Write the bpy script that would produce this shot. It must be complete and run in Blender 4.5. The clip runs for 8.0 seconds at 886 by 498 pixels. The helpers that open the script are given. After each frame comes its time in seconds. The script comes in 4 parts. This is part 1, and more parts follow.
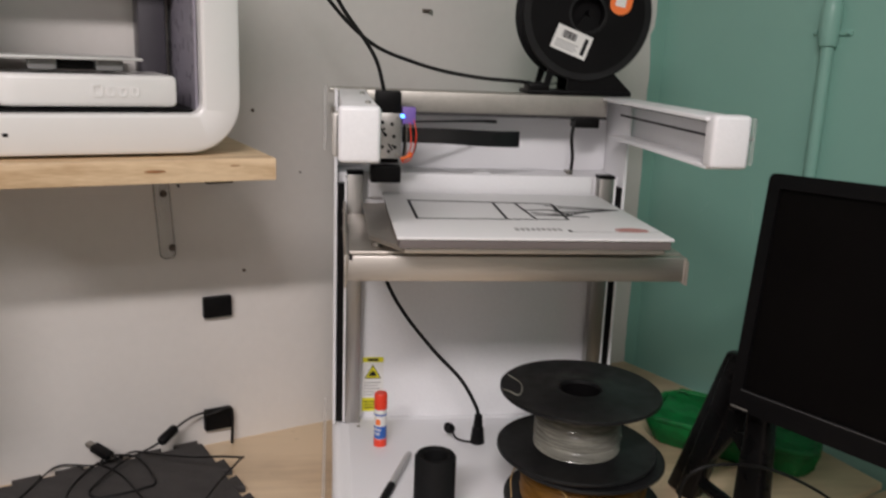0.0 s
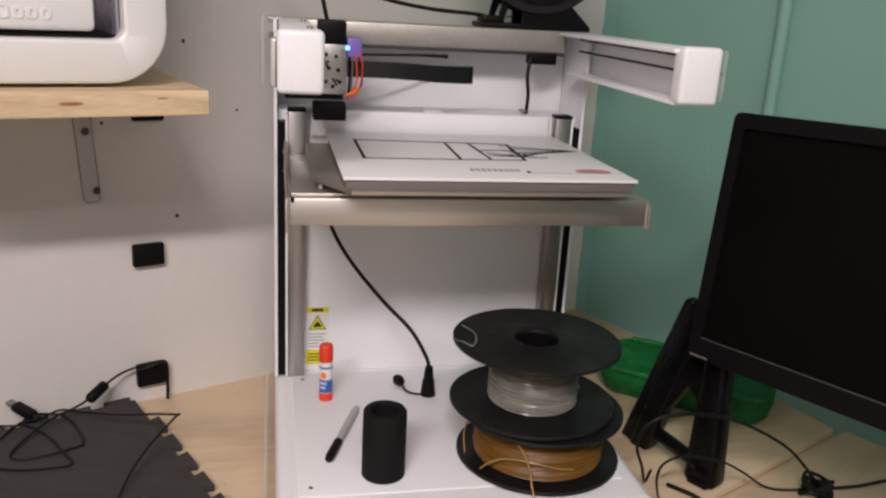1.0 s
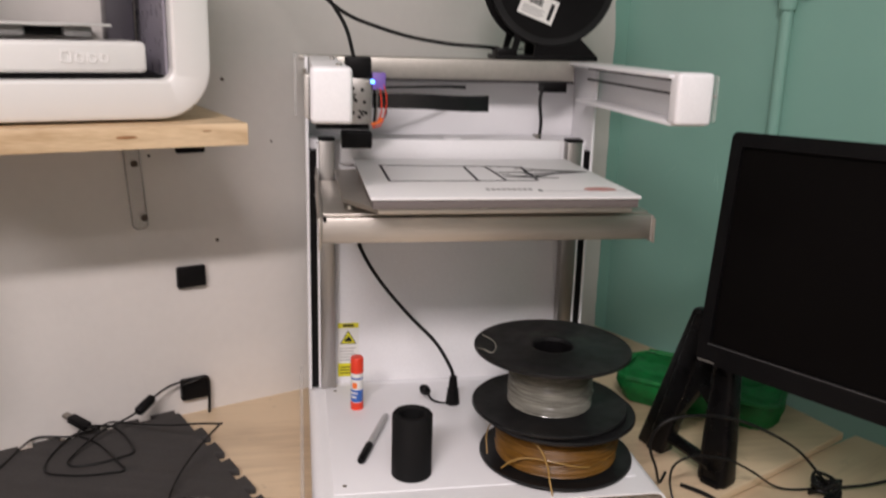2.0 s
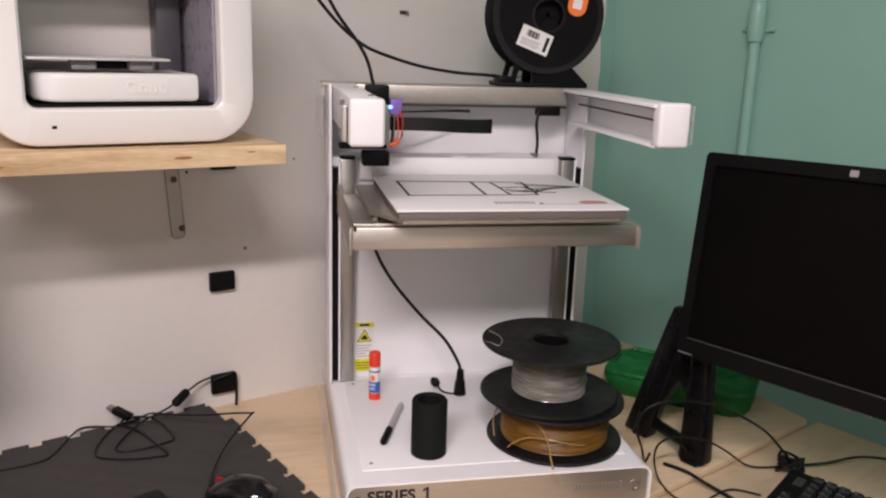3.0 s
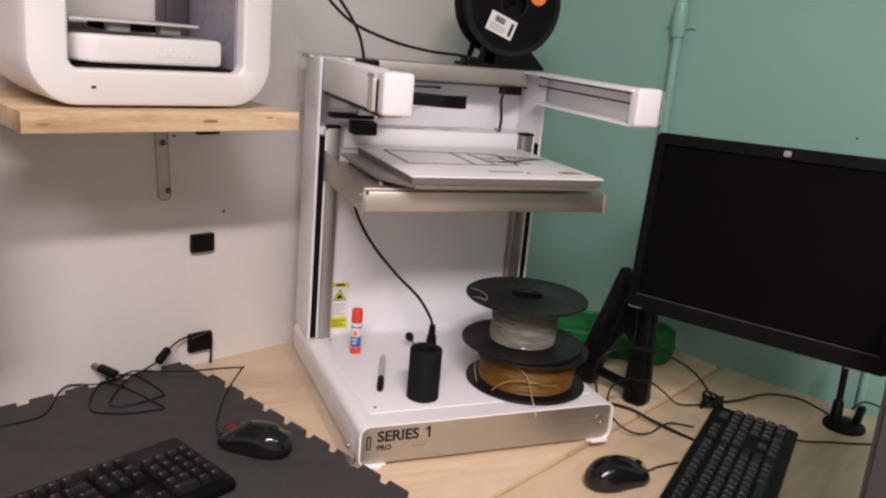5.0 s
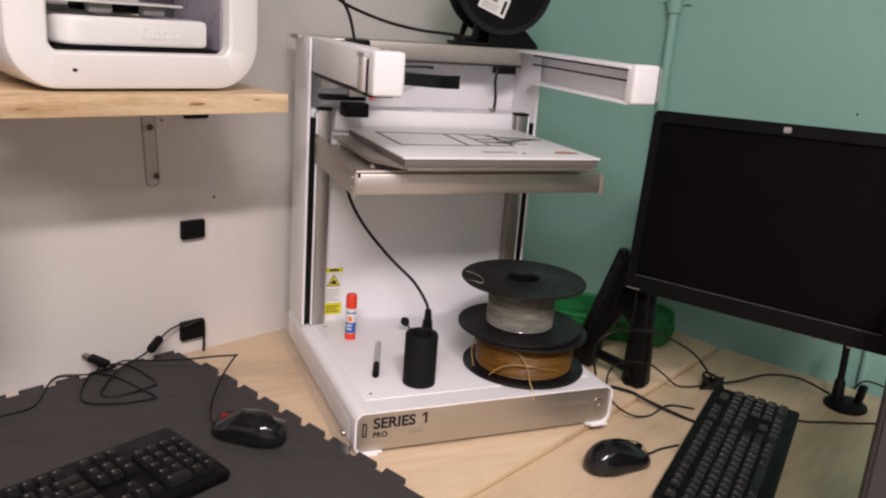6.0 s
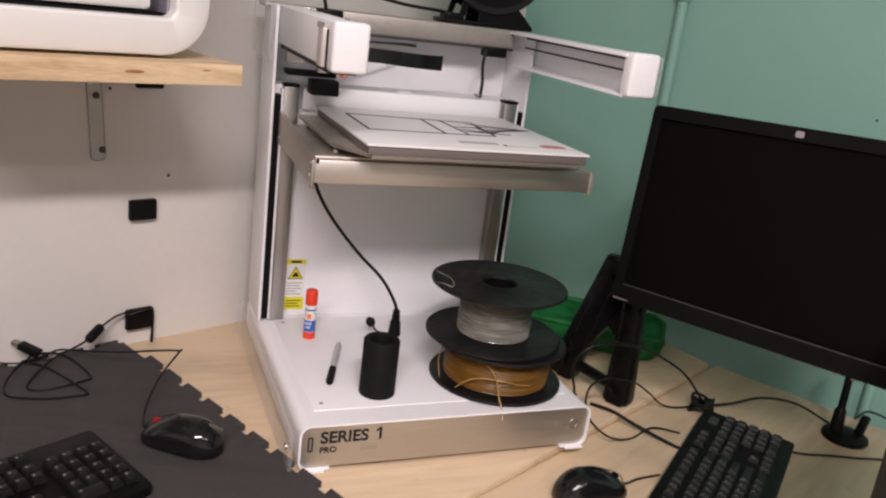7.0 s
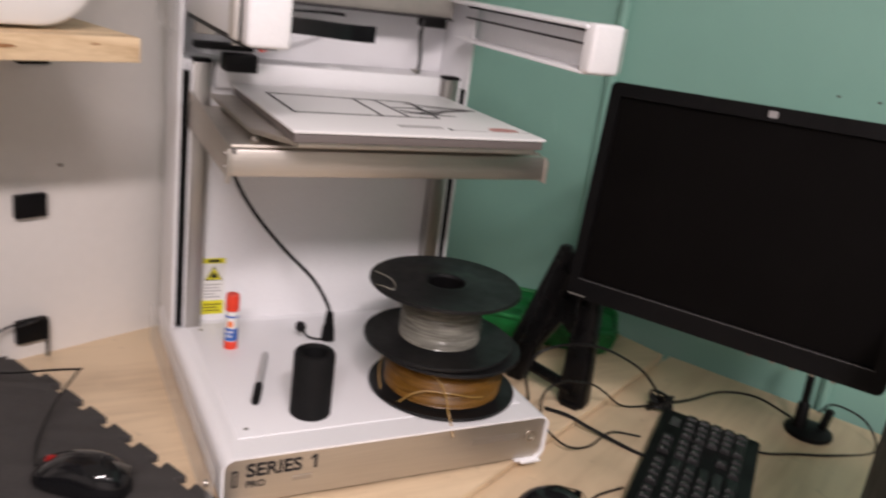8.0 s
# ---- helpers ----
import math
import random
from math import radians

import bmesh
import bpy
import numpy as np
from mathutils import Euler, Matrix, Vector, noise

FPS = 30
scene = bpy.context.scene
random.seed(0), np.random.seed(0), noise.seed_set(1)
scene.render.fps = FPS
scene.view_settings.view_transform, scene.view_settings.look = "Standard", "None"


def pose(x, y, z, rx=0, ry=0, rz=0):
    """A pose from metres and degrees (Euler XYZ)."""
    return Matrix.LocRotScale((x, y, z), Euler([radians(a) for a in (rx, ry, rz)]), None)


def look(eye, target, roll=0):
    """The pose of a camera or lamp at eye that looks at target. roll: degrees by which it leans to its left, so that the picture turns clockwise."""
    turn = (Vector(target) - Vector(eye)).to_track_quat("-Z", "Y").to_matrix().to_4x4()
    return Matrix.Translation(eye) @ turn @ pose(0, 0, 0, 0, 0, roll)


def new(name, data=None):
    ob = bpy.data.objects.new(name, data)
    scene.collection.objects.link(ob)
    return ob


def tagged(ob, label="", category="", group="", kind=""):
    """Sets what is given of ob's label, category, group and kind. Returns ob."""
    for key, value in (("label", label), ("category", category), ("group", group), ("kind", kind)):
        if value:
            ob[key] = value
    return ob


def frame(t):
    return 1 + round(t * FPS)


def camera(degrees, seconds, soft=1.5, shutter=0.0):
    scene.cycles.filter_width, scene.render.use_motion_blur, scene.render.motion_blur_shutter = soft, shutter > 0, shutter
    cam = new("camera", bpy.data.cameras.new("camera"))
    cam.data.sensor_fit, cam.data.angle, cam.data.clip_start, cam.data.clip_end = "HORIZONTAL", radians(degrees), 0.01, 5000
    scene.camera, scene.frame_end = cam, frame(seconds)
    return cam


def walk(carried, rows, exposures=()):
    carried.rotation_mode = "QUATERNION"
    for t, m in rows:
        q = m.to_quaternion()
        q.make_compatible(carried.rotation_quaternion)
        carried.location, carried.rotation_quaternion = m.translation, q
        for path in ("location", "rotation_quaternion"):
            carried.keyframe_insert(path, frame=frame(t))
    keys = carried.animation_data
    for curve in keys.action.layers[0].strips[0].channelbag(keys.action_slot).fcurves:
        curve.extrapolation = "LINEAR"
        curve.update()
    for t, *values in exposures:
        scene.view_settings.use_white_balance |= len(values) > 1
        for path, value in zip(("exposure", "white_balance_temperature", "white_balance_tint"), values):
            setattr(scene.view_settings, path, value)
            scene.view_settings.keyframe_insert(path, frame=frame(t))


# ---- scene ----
cam = camera(56.1, 8.0, soft=2.2, shutter=0.5)
PATH = [
    (0, (-0.002, -0.08, 1.399), (0.262, 1.848, 0.94), 2.2),
    (0.5, (0.008, -0.056, 1.39), (0.344, 1.841, 0.849), 2.4),
    (1, (0.0, -0.016, 1.375), (0.398, 1.86, 0.805), 3.2),
    (1.5, (0.003, -0.027, 1.362), (0.375, 1.84, 0.751), 2.4),
    (2, (-0.008, -0.101, 1.38), (0.327, 1.806, 0.877), 1.6),
    (2.2, (-0.019, -0.14, 1.387), (0.302, 1.777, 0.915), 2.1),
    (3.3, (-0.135, -0.249, 1.411), (0.301, 1.641, 0.924), 0.7),
    (3.5, (-0.182, -0.254, 1.404), (0.26, 1.619, 0.86), -1.2),
    (4, (-0.291, -0.277, 1.397), (0.4, 1.523, 0.865), 2.8),
    (4.5, (-0.332, -0.292, 1.404), (0.449, 1.487, 0.931), 5.4),
    (5, (-0.341, -0.292, 1.402), (0.408, 1.492, 0.897), 5.1),
    (5.2, (-0.339, -0.287, 1.398), (0.428, 1.486, 0.879), 5.4),
    (6.3, (-0.313, -0.253, 1.393), (0.443, 1.516, 0.849), 4.0),
    (6.5, (-0.294, -0.23, 1.391), (0.473, 1.534, 0.844), 4.0),
    (7, (-0.233, -0.172, 1.384), (0.514, 1.591, 0.807), 7.3),
    (7.5, (-0.186, -0.129, 1.38), (0.485, 1.666, 0.81), 6.4),
    (8, (-0.194, -0.033, 1.375), (0.71, 1.639, 0.753), 7.8),
]
walk(cam, [(t, look(eye, target, roll)) for t, eye, target, roll in PATH],
     [(0, -0.37, 6300, 3), (0.5, -0.19, 6400, 4), (1, -0.19, 6450, 7), (1.5, -0.11, 6500, 8), (2, -0.15, 6450, 7), (3.5, -0.06, 6500, 12), (4, -0.09, 6500, 12), (5, -0.05, 6500, 11), (6.5, -0.04, 6500, 11), (7.5, -0.04, 6500, 10), (8, -0.03, 6500, 10)])

# ---- light ----
world = bpy.data.worlds.new("world")
scene.world = world
world.use_nodes = True
world.node_tree.nodes["Background"].inputs[0].default_value = (0.75, 0.85, 1.0, 1)
world.node_tree.nodes["Background"].inputs[1].default_value = 0.05


def area_lamp(name, m, sx, sy, watts, colour):
    data = bpy.data.lights.new(name, "AREA")
    data.shape, data.size, data.size_y, data.energy, data.color = "RECTANGLE", sx, sy, watts, colour
    ob = new(name, data)
    ob.matrix_world = m
    return ob


CEILING = 2.65
# Tube fixtures: (x, y, turn, length, watts)
FIXTURES = [(-0.62, -1.06, 23, 1.5, 98), (0.72, -1.15, 23, 1.2, 10)]
for fx, fy, turn, length, watts in FIXTURES:
    area_lamp("tube_light", pose(fx, fy, CEILING - 0.085, 0, 0, turn), length, 0.16, watts, (1.0, 0.87, 0.88))


# ---- materials ----
def material(name, colour, rough=0.5, metal=0.0, vary=0.08, scale=6.0, grain=0.0, grain_scale=150.0, stretch=(1, 1, 1),
             bump=0.0, bump_scale=200.0, spec=0.5, glass=0.0, coat=0.0, rough_vary=0.08, by_object=0.0):
    m = bpy.data.materials.new(name)
    m.use_nodes = True
    t = m.node_tree
    b = t.nodes["Principled BSDF"]
    b.inputs["Metallic"].default_value = metal
    b.inputs["Transmission Weight"].default_value = glass
    b.inputs["Coat Weight"].default_value = coat
    b.inputs["Specular IOR Level"].default_value = spec
    if glass:
        b.inputs["IOR"].default_value = 1.18
    where = t.nodes.new("ShaderNodeTexCoord")
    mp = t.nodes.new("ShaderNodeMapping")
    mp.inputs["Scale"].default_value = stretch
    t.links.new(where.outputs["Object"], mp.inputs["Vector"])

    def cloud(size, detail=4.0):
        n = t.nodes.new("ShaderNodeTexNoise")
        n.inputs["Scale"].default_value, n.inputs["Detail"].default_value = size, detail
        t.links.new(mp.outputs["Vector"], n.inputs["Vector"])
        return n.outputs["Fac"]

    def ramp(fac, lo, hi):
        r = t.nodes.new("ShaderNodeMapRange")
        r.inputs["From Min"].default_value, r.inputs["From Max"].default_value = 0.3, 0.7
        r.inputs["To Min"].default_value, r.inputs["To Max"].default_value = lo, hi
        t.links.new(fac, r.inputs["Value"])
        return r.outputs["Result"]

    big = ramp(cloud(scale), 1 - vary, 1 + vary)
    fine = ramp(cloud(grain_scale), 1 - grain, 1 + grain)
    mul = t.nodes.new("ShaderNodeMath")
    mul.operation = "MULTIPLY"
    t.links.new(big, mul.inputs[0])
    t.links.new(fine, mul.inputs[1])
    amount = mul.outputs[0]
    if by_object:
        info = t.nodes.new("ShaderNodeObjectInfo")
        each = t.nodes.new("ShaderNodeMapRange")
        each.inputs["To Min"].default_value, each.inputs["To Max"].default_value = 1 - by_object, 1 + by_object
        t.links.new(info.outputs["Random"], each.inputs["Value"])
        again = t.nodes.new("ShaderNodeMath")
        again.operation = "MULTIPLY"
        t.links.new(amount, again.inputs[0])
        t.links.new(each.outputs["Result"], again.inputs[1])
        amount = again.outputs[0]
    mix = t.nodes.new("ShaderNodeVectorMath")
    mix.operation = "SCALE"
    mix.inputs[0].default_value = colour
    t.links.new(amount, mix.inputs["Scale"])
    t.links.new(mix.outputs[0], b.inputs["Base Color"])
    t.links.new(ramp(cloud(scale * 4), max(0.02, rough - rough_vary), min(1, rough + rough_vary)), b.inputs["Roughness"])
    if bump:
        bp = t.nodes.new("ShaderNodeBump")
        bp.inputs["Strength"].default_value, bp.inputs["Distance"].default_value = bump, 0.002
        t.links.new(cloud(bump_scale, 3.0), bp.inputs["Height"])
        t.links.new(bp.outputs["Normal"], b.inputs["Normal"])
    return m


def wood(name, dark, light, along, rings=14.0, rough=0.5, stains=0.0):
    """Plywood or board grain that runs along the axis named."""
    m = bpy.data.materials.new(name)
    m.use_nodes = True
    t = m.node_tree
    b = t.nodes["Principled BSDF"]
    where = t.nodes.new("ShaderNodeTexCoord")
    mp = t.nodes.new("ShaderNodeMapping")
    mp.inputs["Scale"].default_value = [0.12 if a == along else 1.0 for a in "xyz"]
    t.links.new(where.outputs["Object"], mp.inputs["Vector"])
    n1 = t.nodes.new("ShaderNodeTexNoise")
    n1.inputs["Scale"].default_value, n1.inputs["Detail"].default_value, n1.inputs["Distortion"].default_value = rings, 6, 0.6
    n2 = t.nodes.new("ShaderNodeTexNoise")
    n2.inputs["Scale"].default_value, n2.inputs["Detail"].default_value = rings * 14, 3
    n3 = t.nodes.new("ShaderNodeTexNoise")
    n3.inputs["Scale"].default_value, n3.inputs["Detail"].default_value = 3.0, 4
    t.links.new(mp.outputs["Vector"], n1.inputs["Vector"])
    t.links.new(mp.outputs["Vector"], n2.inputs["Vector"])
    t.links.new(where.outputs["Object"], n3.inputs["Vector"])
    add = t.nodes.new("ShaderNodeMath")
    add.operation = "MULTIPLY_ADD"
    add.inputs[1].default_value = 0.35
    t.links.new(n2.outputs["Fac"], add.inputs[0])
    t.links.new(n1.outputs["Fac"], add.inputs[2])
    add2 = t.nodes.new("ShaderNodeMath")
    add2.operation = "MULTIPLY_ADD"
    add2.inputs[1].default_value = 0.5
    t.links.new(n3.outputs["Fac"], add2.inputs[0])
    t.links.new(add.outputs[0], add2.inputs[2])
    r = t.nodes.new("ShaderNodeValToRGB")
    r.color_ramp.elements[0].position, r.color_ramp.elements[1].position = 0.62, 1.2
    r.color_ramp.elements[0].color, r.color_ramp.elements[1].color = (*dark, 1), (*light, 1)
    t.links.new(add2.outputs[0], r.inputs["Fac"])
    colour = r.outputs["Color"]
    if stains:
        # rubbed-in dirt in patches and a scatter of small dark spots
        for size, low, high, depth in ((7.0, 0.52, 0.75, 0.45), (42.0, 0.66, 0.76, 0.6)):
            n4 = t.nodes.new("ShaderNodeTexNoise")
            n4.inputs["Scale"].default_value, n4.inputs["Detail"].default_value = size, 5
            t.links.new(where.outputs["Object"], n4.inputs["Vector"])
            cut = t.nodes.new("ShaderNodeMapRange")
            cut.inputs["From Min"].default_value, cut.inputs["From Max"].default_value = low, high
            cut.inputs["To Max"].default_value = stains * depth
            t.links.new(n4.outputs["Fac"], cut.inputs["Value"])
            mixed = t.nodes.new("ShaderNodeMix")
            mixed.data_type = "RGBA"
            mixed.inputs[7].default_value = (0.16, 0.105, 0.06, 1)
            t.links.new(cut.outputs["Result"], mixed.inputs[0])
            t.links.new(colour, mixed.inputs[6])
            colour = mixed.outputs[2]
    t.links.new(colour, b.inputs["Base Color"])
    b.inputs["Roughness"].default_value = rough
    bp = t.nodes.new("ShaderNodeBump")
    bp.inputs["Strength"].default_value, bp.inputs["Distance"].default_value = 0.15, 0.001
    t.links.new(n2.outputs["Fac"], bp.inputs["Height"])
    t.links.new(bp.outputs["Normal"], b.inputs["Normal"])
    return m


def glow(name, colour, strength):
    m = bpy.data.materials.new(name)
    m.use_nodes = True
    b = m.node_tree.nodes["Principled BSDF"]
    b.inputs["Base Color"].default_value = (*colour, 1)
    b.inputs["Emission Color"].default_value = (*colour, 1)
    b.inputs["Emission Strength"].default_value = strength
    return m


WHITE_WALL = material("white_wall_paint", (0.675, 0.645, 0.612), 0.55, vary=0.04, scale=2.5, grain=0.015, grain_scale=60, bump=0.12, bump_scale=90)
GREEN_WALL = material("green_wall_paint", (0.248, 0.458, 0.385), 0.32, vary=0.05, rough_vary=0.02, scale=1.6, grain=0.012, grain_scale=18, bump=0.16, bump_scale=22)
CEILING_PAINT = material("ceiling_paint", (0.7, 0.7, 0.68), 0.8)
FLOOR_TILE = material("floor_vinyl", (0.2, 0.19, 0.18), 0.45, vary=0.12, scale=3)
PLYWOOD = wood("plywood_top", (0.44, 0.31, 0.19), (0.72, 0.56, 0.375), "x", 5, 0.42, 0.5)
BOARD = wood("shelf_board", (0.40, 0.25, 0.12), (0.76, 0.58, 0.37), "x", 30, 0.5)
WHITE_STEEL = material("white_powder_coat", (0.86, 0.86, 0.875), 0.38, vary=0.02, grain=0.02, grain_scale=300, bump=0.04, bump_scale=600)
GREY_WHITE = material("white_panel", (0.82, 0.82, 0.84), 0.45, vary=0.03)
STEEL = material("brushed_steel", (0.60, 0.565, 0.52), 0.48, 1.0, vary=0.03, scale=8, grain=0.05, grain_scale=90, stretch=(0.15, 1, 6), rough_vary=0.03)
ALU = material("anodised_aluminium", (0.40, 0.385, 0.365), 0.36, 1.0, vary=0.04, grain=0.05, grain_scale=120, stretch=(1, 1, 0.1), rough_vary=0.03)
NICKEL = material("satin_nickel", (0.60, 0.575, 0.54), 0.42, 0.35, vary=0.05)
BEIGE_METAL = material("grey_rail", (0.42, 0.40, 0.36), 0.45, 0.6, vary=0.06, grain=0.05)
BLACK = material("black_plastic", (0.0048, 0.0045, 0.0048), 0.45, spec=0.12, vary=0.2, grain=0.15, grain_scale=300, bump=0.08, bump_scale=500)
BLACK_SOFT = material("black_spool_plastic", (0.010, 0.010, 0.0105), 0.42, spec=0.28, vary=0.3, scale=14, grain=0.1)
STAND_BLACK = material("black_stand_plastic", (0.0045, 0.0042, 0.0045), 0.3, spec=0.16, vary=0.25, scale=9, grain=0.1, bump=0.05, bump_scale=300)
BLACK_GLOSS = material("black_gloss", (0.008, 0.008, 0.009), 0.16, vary=0.1)
SCREEN = material("dark_screen", (0.0036, 0.0031, 0.003), 0.42, spec=0.05, vary=0.1)
KEY = material("key_plastic", (0.009, 0.0085, 0.009), 0.38, spec=0.3, by_object=0.3)
LEGEND = material("key_legend", (0.22, 0.21, 0.2), 0.5)
CABLE = material("cable_rubber", (0.007, 0.0065, 0.0065), 0.45, spec=0.25)
FOAM = material("grey_foam_mat", (0.054, 0.0505, 0.049), 0.85, spec=0.2, vary=0.06, scale=8, grain=0.12, grain_scale=400, bump=0.25, bump_scale=500)
RED = material("red_plastic", (0.75, 0.05, 0.02), 0.35)
BLUE = material("blue_label", (0.03, 0.12, 0.45), 0.4)
PAPER = material("paper_label", (0.8, 0.79, 0.76), 0.6)
INK = material("dark_ink", (0.022, 0.022, 0.024), 0.7, spec=0.1)
GREY_INK = material("grey_ink", (0.38, 0.37, 0.37), 0.6)
YELLOW = material("warning_yellow", (0.72, 0.66, 0.02), 0.5)
ORANGE = material("orange_sticker", (0.9, 0.2, 0.04), 0.5)
CLEAR = material("clear_acrylic", (0.75, 0.74, 0.72), 0.12, vary=0.01)
CLEAR.node_tree.nodes["Principled BSDF"].inputs["Alpha"].default_value = 0.22
CLEAR_EDGE = material("clear_edge", (0.16, 0.14, 0.14), 0.3)
CLEAR_EDGE.node_tree.nodes["Principled BSDF"].inputs["Alpha"].default_value = 0.6
GOLD = material("gold_filament", (0.17, 0.080, 0.012), 0.4, vary=0.2, scale=14, grain=0.3, grain_scale=70, stretch=(0.6, 0.6, 8))
NATURAL = material("clear_filament", (0.205, 0.20, 0.17), 0.22, vary=0.2, scale=12, grain=0.35, grain_scale=60, stretch=(0.6, 0.6, 8))
GREEN_PLASTIC = material("green_plastic", (0.004, 0.15, 0.03), 0.5, vary=0.35, scale=45, bump=0.8, bump_scale=130)
PRINTER_WHITE = material("glossy_white_plastic", (0.80, 0.79, 0.77), 0.3, vary=0.015, coat=0.1, rough_vary=0.015)
SMOKE = material("grey_inner_plastic", (0.30, 0.28, 0.33), 0.3, vary=0.15, scale=12)
GREY_CASE = material("grey_case", (0.036, 0.033, 0.034), 0.55, vary=0.06)
LIGHT_CASE = material("light_grey_case", (0.13, 0.126, 0.13), 0.5, vary=0.04)
SCREW = material("screw_metal", (0.35, 0.33, 0.3), 0.35, 1.0)
RUSTY = material("dark_screw", (0.10, 0.075, 0.06), 0.5, 0.6)
DIFFUSER = glow("tube_diffuser", (1.0, 0.95, 0.88), 2.0)
LED_BLUE = glow("blue_led", (0.1, 0.3, 1.0), 6.0)


# ---- building helpers ----
def part(name, bm, mat, parent=None, label="", smooth=True):
    me = bpy.data.meshes.new(name)
    bm.normal_update()
    bm.to_mesh(me)
    bm.free()
    me.materials.append(mat)
    if smooth:
        for p in me.polygons:
            p.use_smooth = True
        me.set_sharp_from_angle(angle=radians(35))
    ob = new(name, me)
    ob.parent = parent
    return tagged(ob, label)


def thing(name, m, label, category, group="", kind=""):
    ob = new(name)
    ob.empty_display_size = 0.02
    ob.matrix_world = m
    return tagged(ob, label, category, group, kind)


def box(lo, hi, bevel=0.0, seg=2, bm=None, m=None):
    """A box from corner to corner with rounded edges, added to bm."""
    own = bmesh.new()
    bmesh.ops.create_cube(own, size=1)
    size = [max(1e-4, b - a) for a, b in zip(lo, hi)]
    for v in own.verts:
        v.co = Vector([(v.co[i]) * size[i] + (lo[i] + hi[i]) / 2 for i in range(3)])
    if bevel:
        bmesh.ops.bevel(own, geom=own.edges[:], offset=min(bevel, min(size) * 0.49), segments=seg, profile=0.5, affect="EDGES")
    return merge(bm, own, m)


def merge(bm, own, m=None):
    if m is not None:
        own.transform(m)
    if bm is None:
        return own
    me = bpy.data.meshes.new("t")
    own.to_mesh(me)
    own.free()
    bm.from_mesh(me)
    bpy.data.meshes.remove(me)
    return bm


def lathe(profile, seg=40, bm=None, m=None, closed=False):
    """Turns (radius, height) pairs about z."""
    own = bmesh.new()
    rings = []
    for r, z in profile:
        if r < 1e-5:
            rings.append([own.verts.new((0, 0, z))])
        else:
            rings.append([own.verts.new((r * math.cos(a), r * math.sin(a), z)) for a in (2 * math.pi * k / seg for k in range(seg))])
    pairs = list(zip(rings, rings[1:]))
    if closed:
        pairs.append((rings[-1], rings[0]))
    for a, b in pairs:
        for k in range(seg):
            j = (k + 1) % seg
            if len(a) == 1 and len(b) == 1:
                continue
            if len(a) == 1:
                own.faces.new((a[0], b[j], b[k]))
            elif len(b) == 1:
                own.faces.new((a[k], a[j], b[0]))
            else:
                own.faces.new((a[k], a[j], b[j], b[k]))
    bmesh.ops.recalc_face_normals(own, faces=own.faces[:])
    return merge(bm, own, m)


def prism(outline, z0, z1, bevel=0.0, bm=None, m=None, seg=2):
    """An outline in the xy plane carried from z0 to z1."""
    own = bmesh.new()
    lo = [own.verts.new((x, y, z0)) for x, y in outline]
    hi = [own.verts.new((x, y, z1)) for x, y in outline]
    n = len(outline)
    own.faces.new(lo[::-1])
    own.faces.new(hi)
    for k in range(n):
        own.faces.new((lo[k], lo[(k + 1) % n], hi[(k + 1) % n], hi[k]))
    bmesh.ops.recalc_face_normals(own, faces=own.faces[:])
    if bevel:
        rim = [e for e in own.edges if abs(e.verts[0].co.z - e.verts[1].co.z) < 1e-6]
        bmesh.ops.bevel(own, geom=rim, offset=bevel, segments=seg, profile=0.5, affect="EDGES")
    return merge(bm, own, m)


def ring_prism(outer, inner, z0, z1, bm=None, m=None):
    """A frame between two outlines with the same number of points."""
    own = bmesh.new()
    n = len(outer)
    rows = [[own.verts.new((x, y, z)) for x, y in line] for line, z in ((outer, z0), (outer, z1), (inner, z1), (inner, z0))]
    for a, b in zip(rows, rows[1:] + rows[:1]):
        for k in range(n):
            own.faces.new((a[k], a[(k + 1) % n], b[(k + 1) % n], b[k]))
    bmesh.ops.recalc_face_normals(own, faces=own.faces[:])
    return merge(bm, own, m)


def rounded(x0, y0, x1, y1, r, seg=6):
    """A rectangle's outline with round corners."""
    pts = []
    for cx, cy, a0 in ((x1 - r, y1 - r, 0), (x0 + r, y1 - r, 90), (x0 + r, y0 + r, 180), (x1 - r, y0 + r, 270)):
        for k in range(seg + 1):
            a = radians(a0 + 90 * k / seg)
            pts.append((cx + r * math.cos(a), cy + r * math.sin(a)))
    return pts


def spline(points, steps=8):
    """A smooth line through points."""
    p = [Vector(q) for q in points]
    p = [2 * p[0] - p[1]] + p + [2 * p[-1] - p[-2]]
    out = []
    for k in range(1, len(p) - 2):
        for s in range(steps):
            t = s / steps
            a, b, c, d = p[k - 1], p[k], p[k + 1], p[k + 2]
            out.append(0.5 * (2 * b + (c - a) * t + (2 * a - 5 * b + 4 * c - d) * t * t + (3 * b - a - 3 * c + d) * t ** 3))
    return out + [p[-2]]


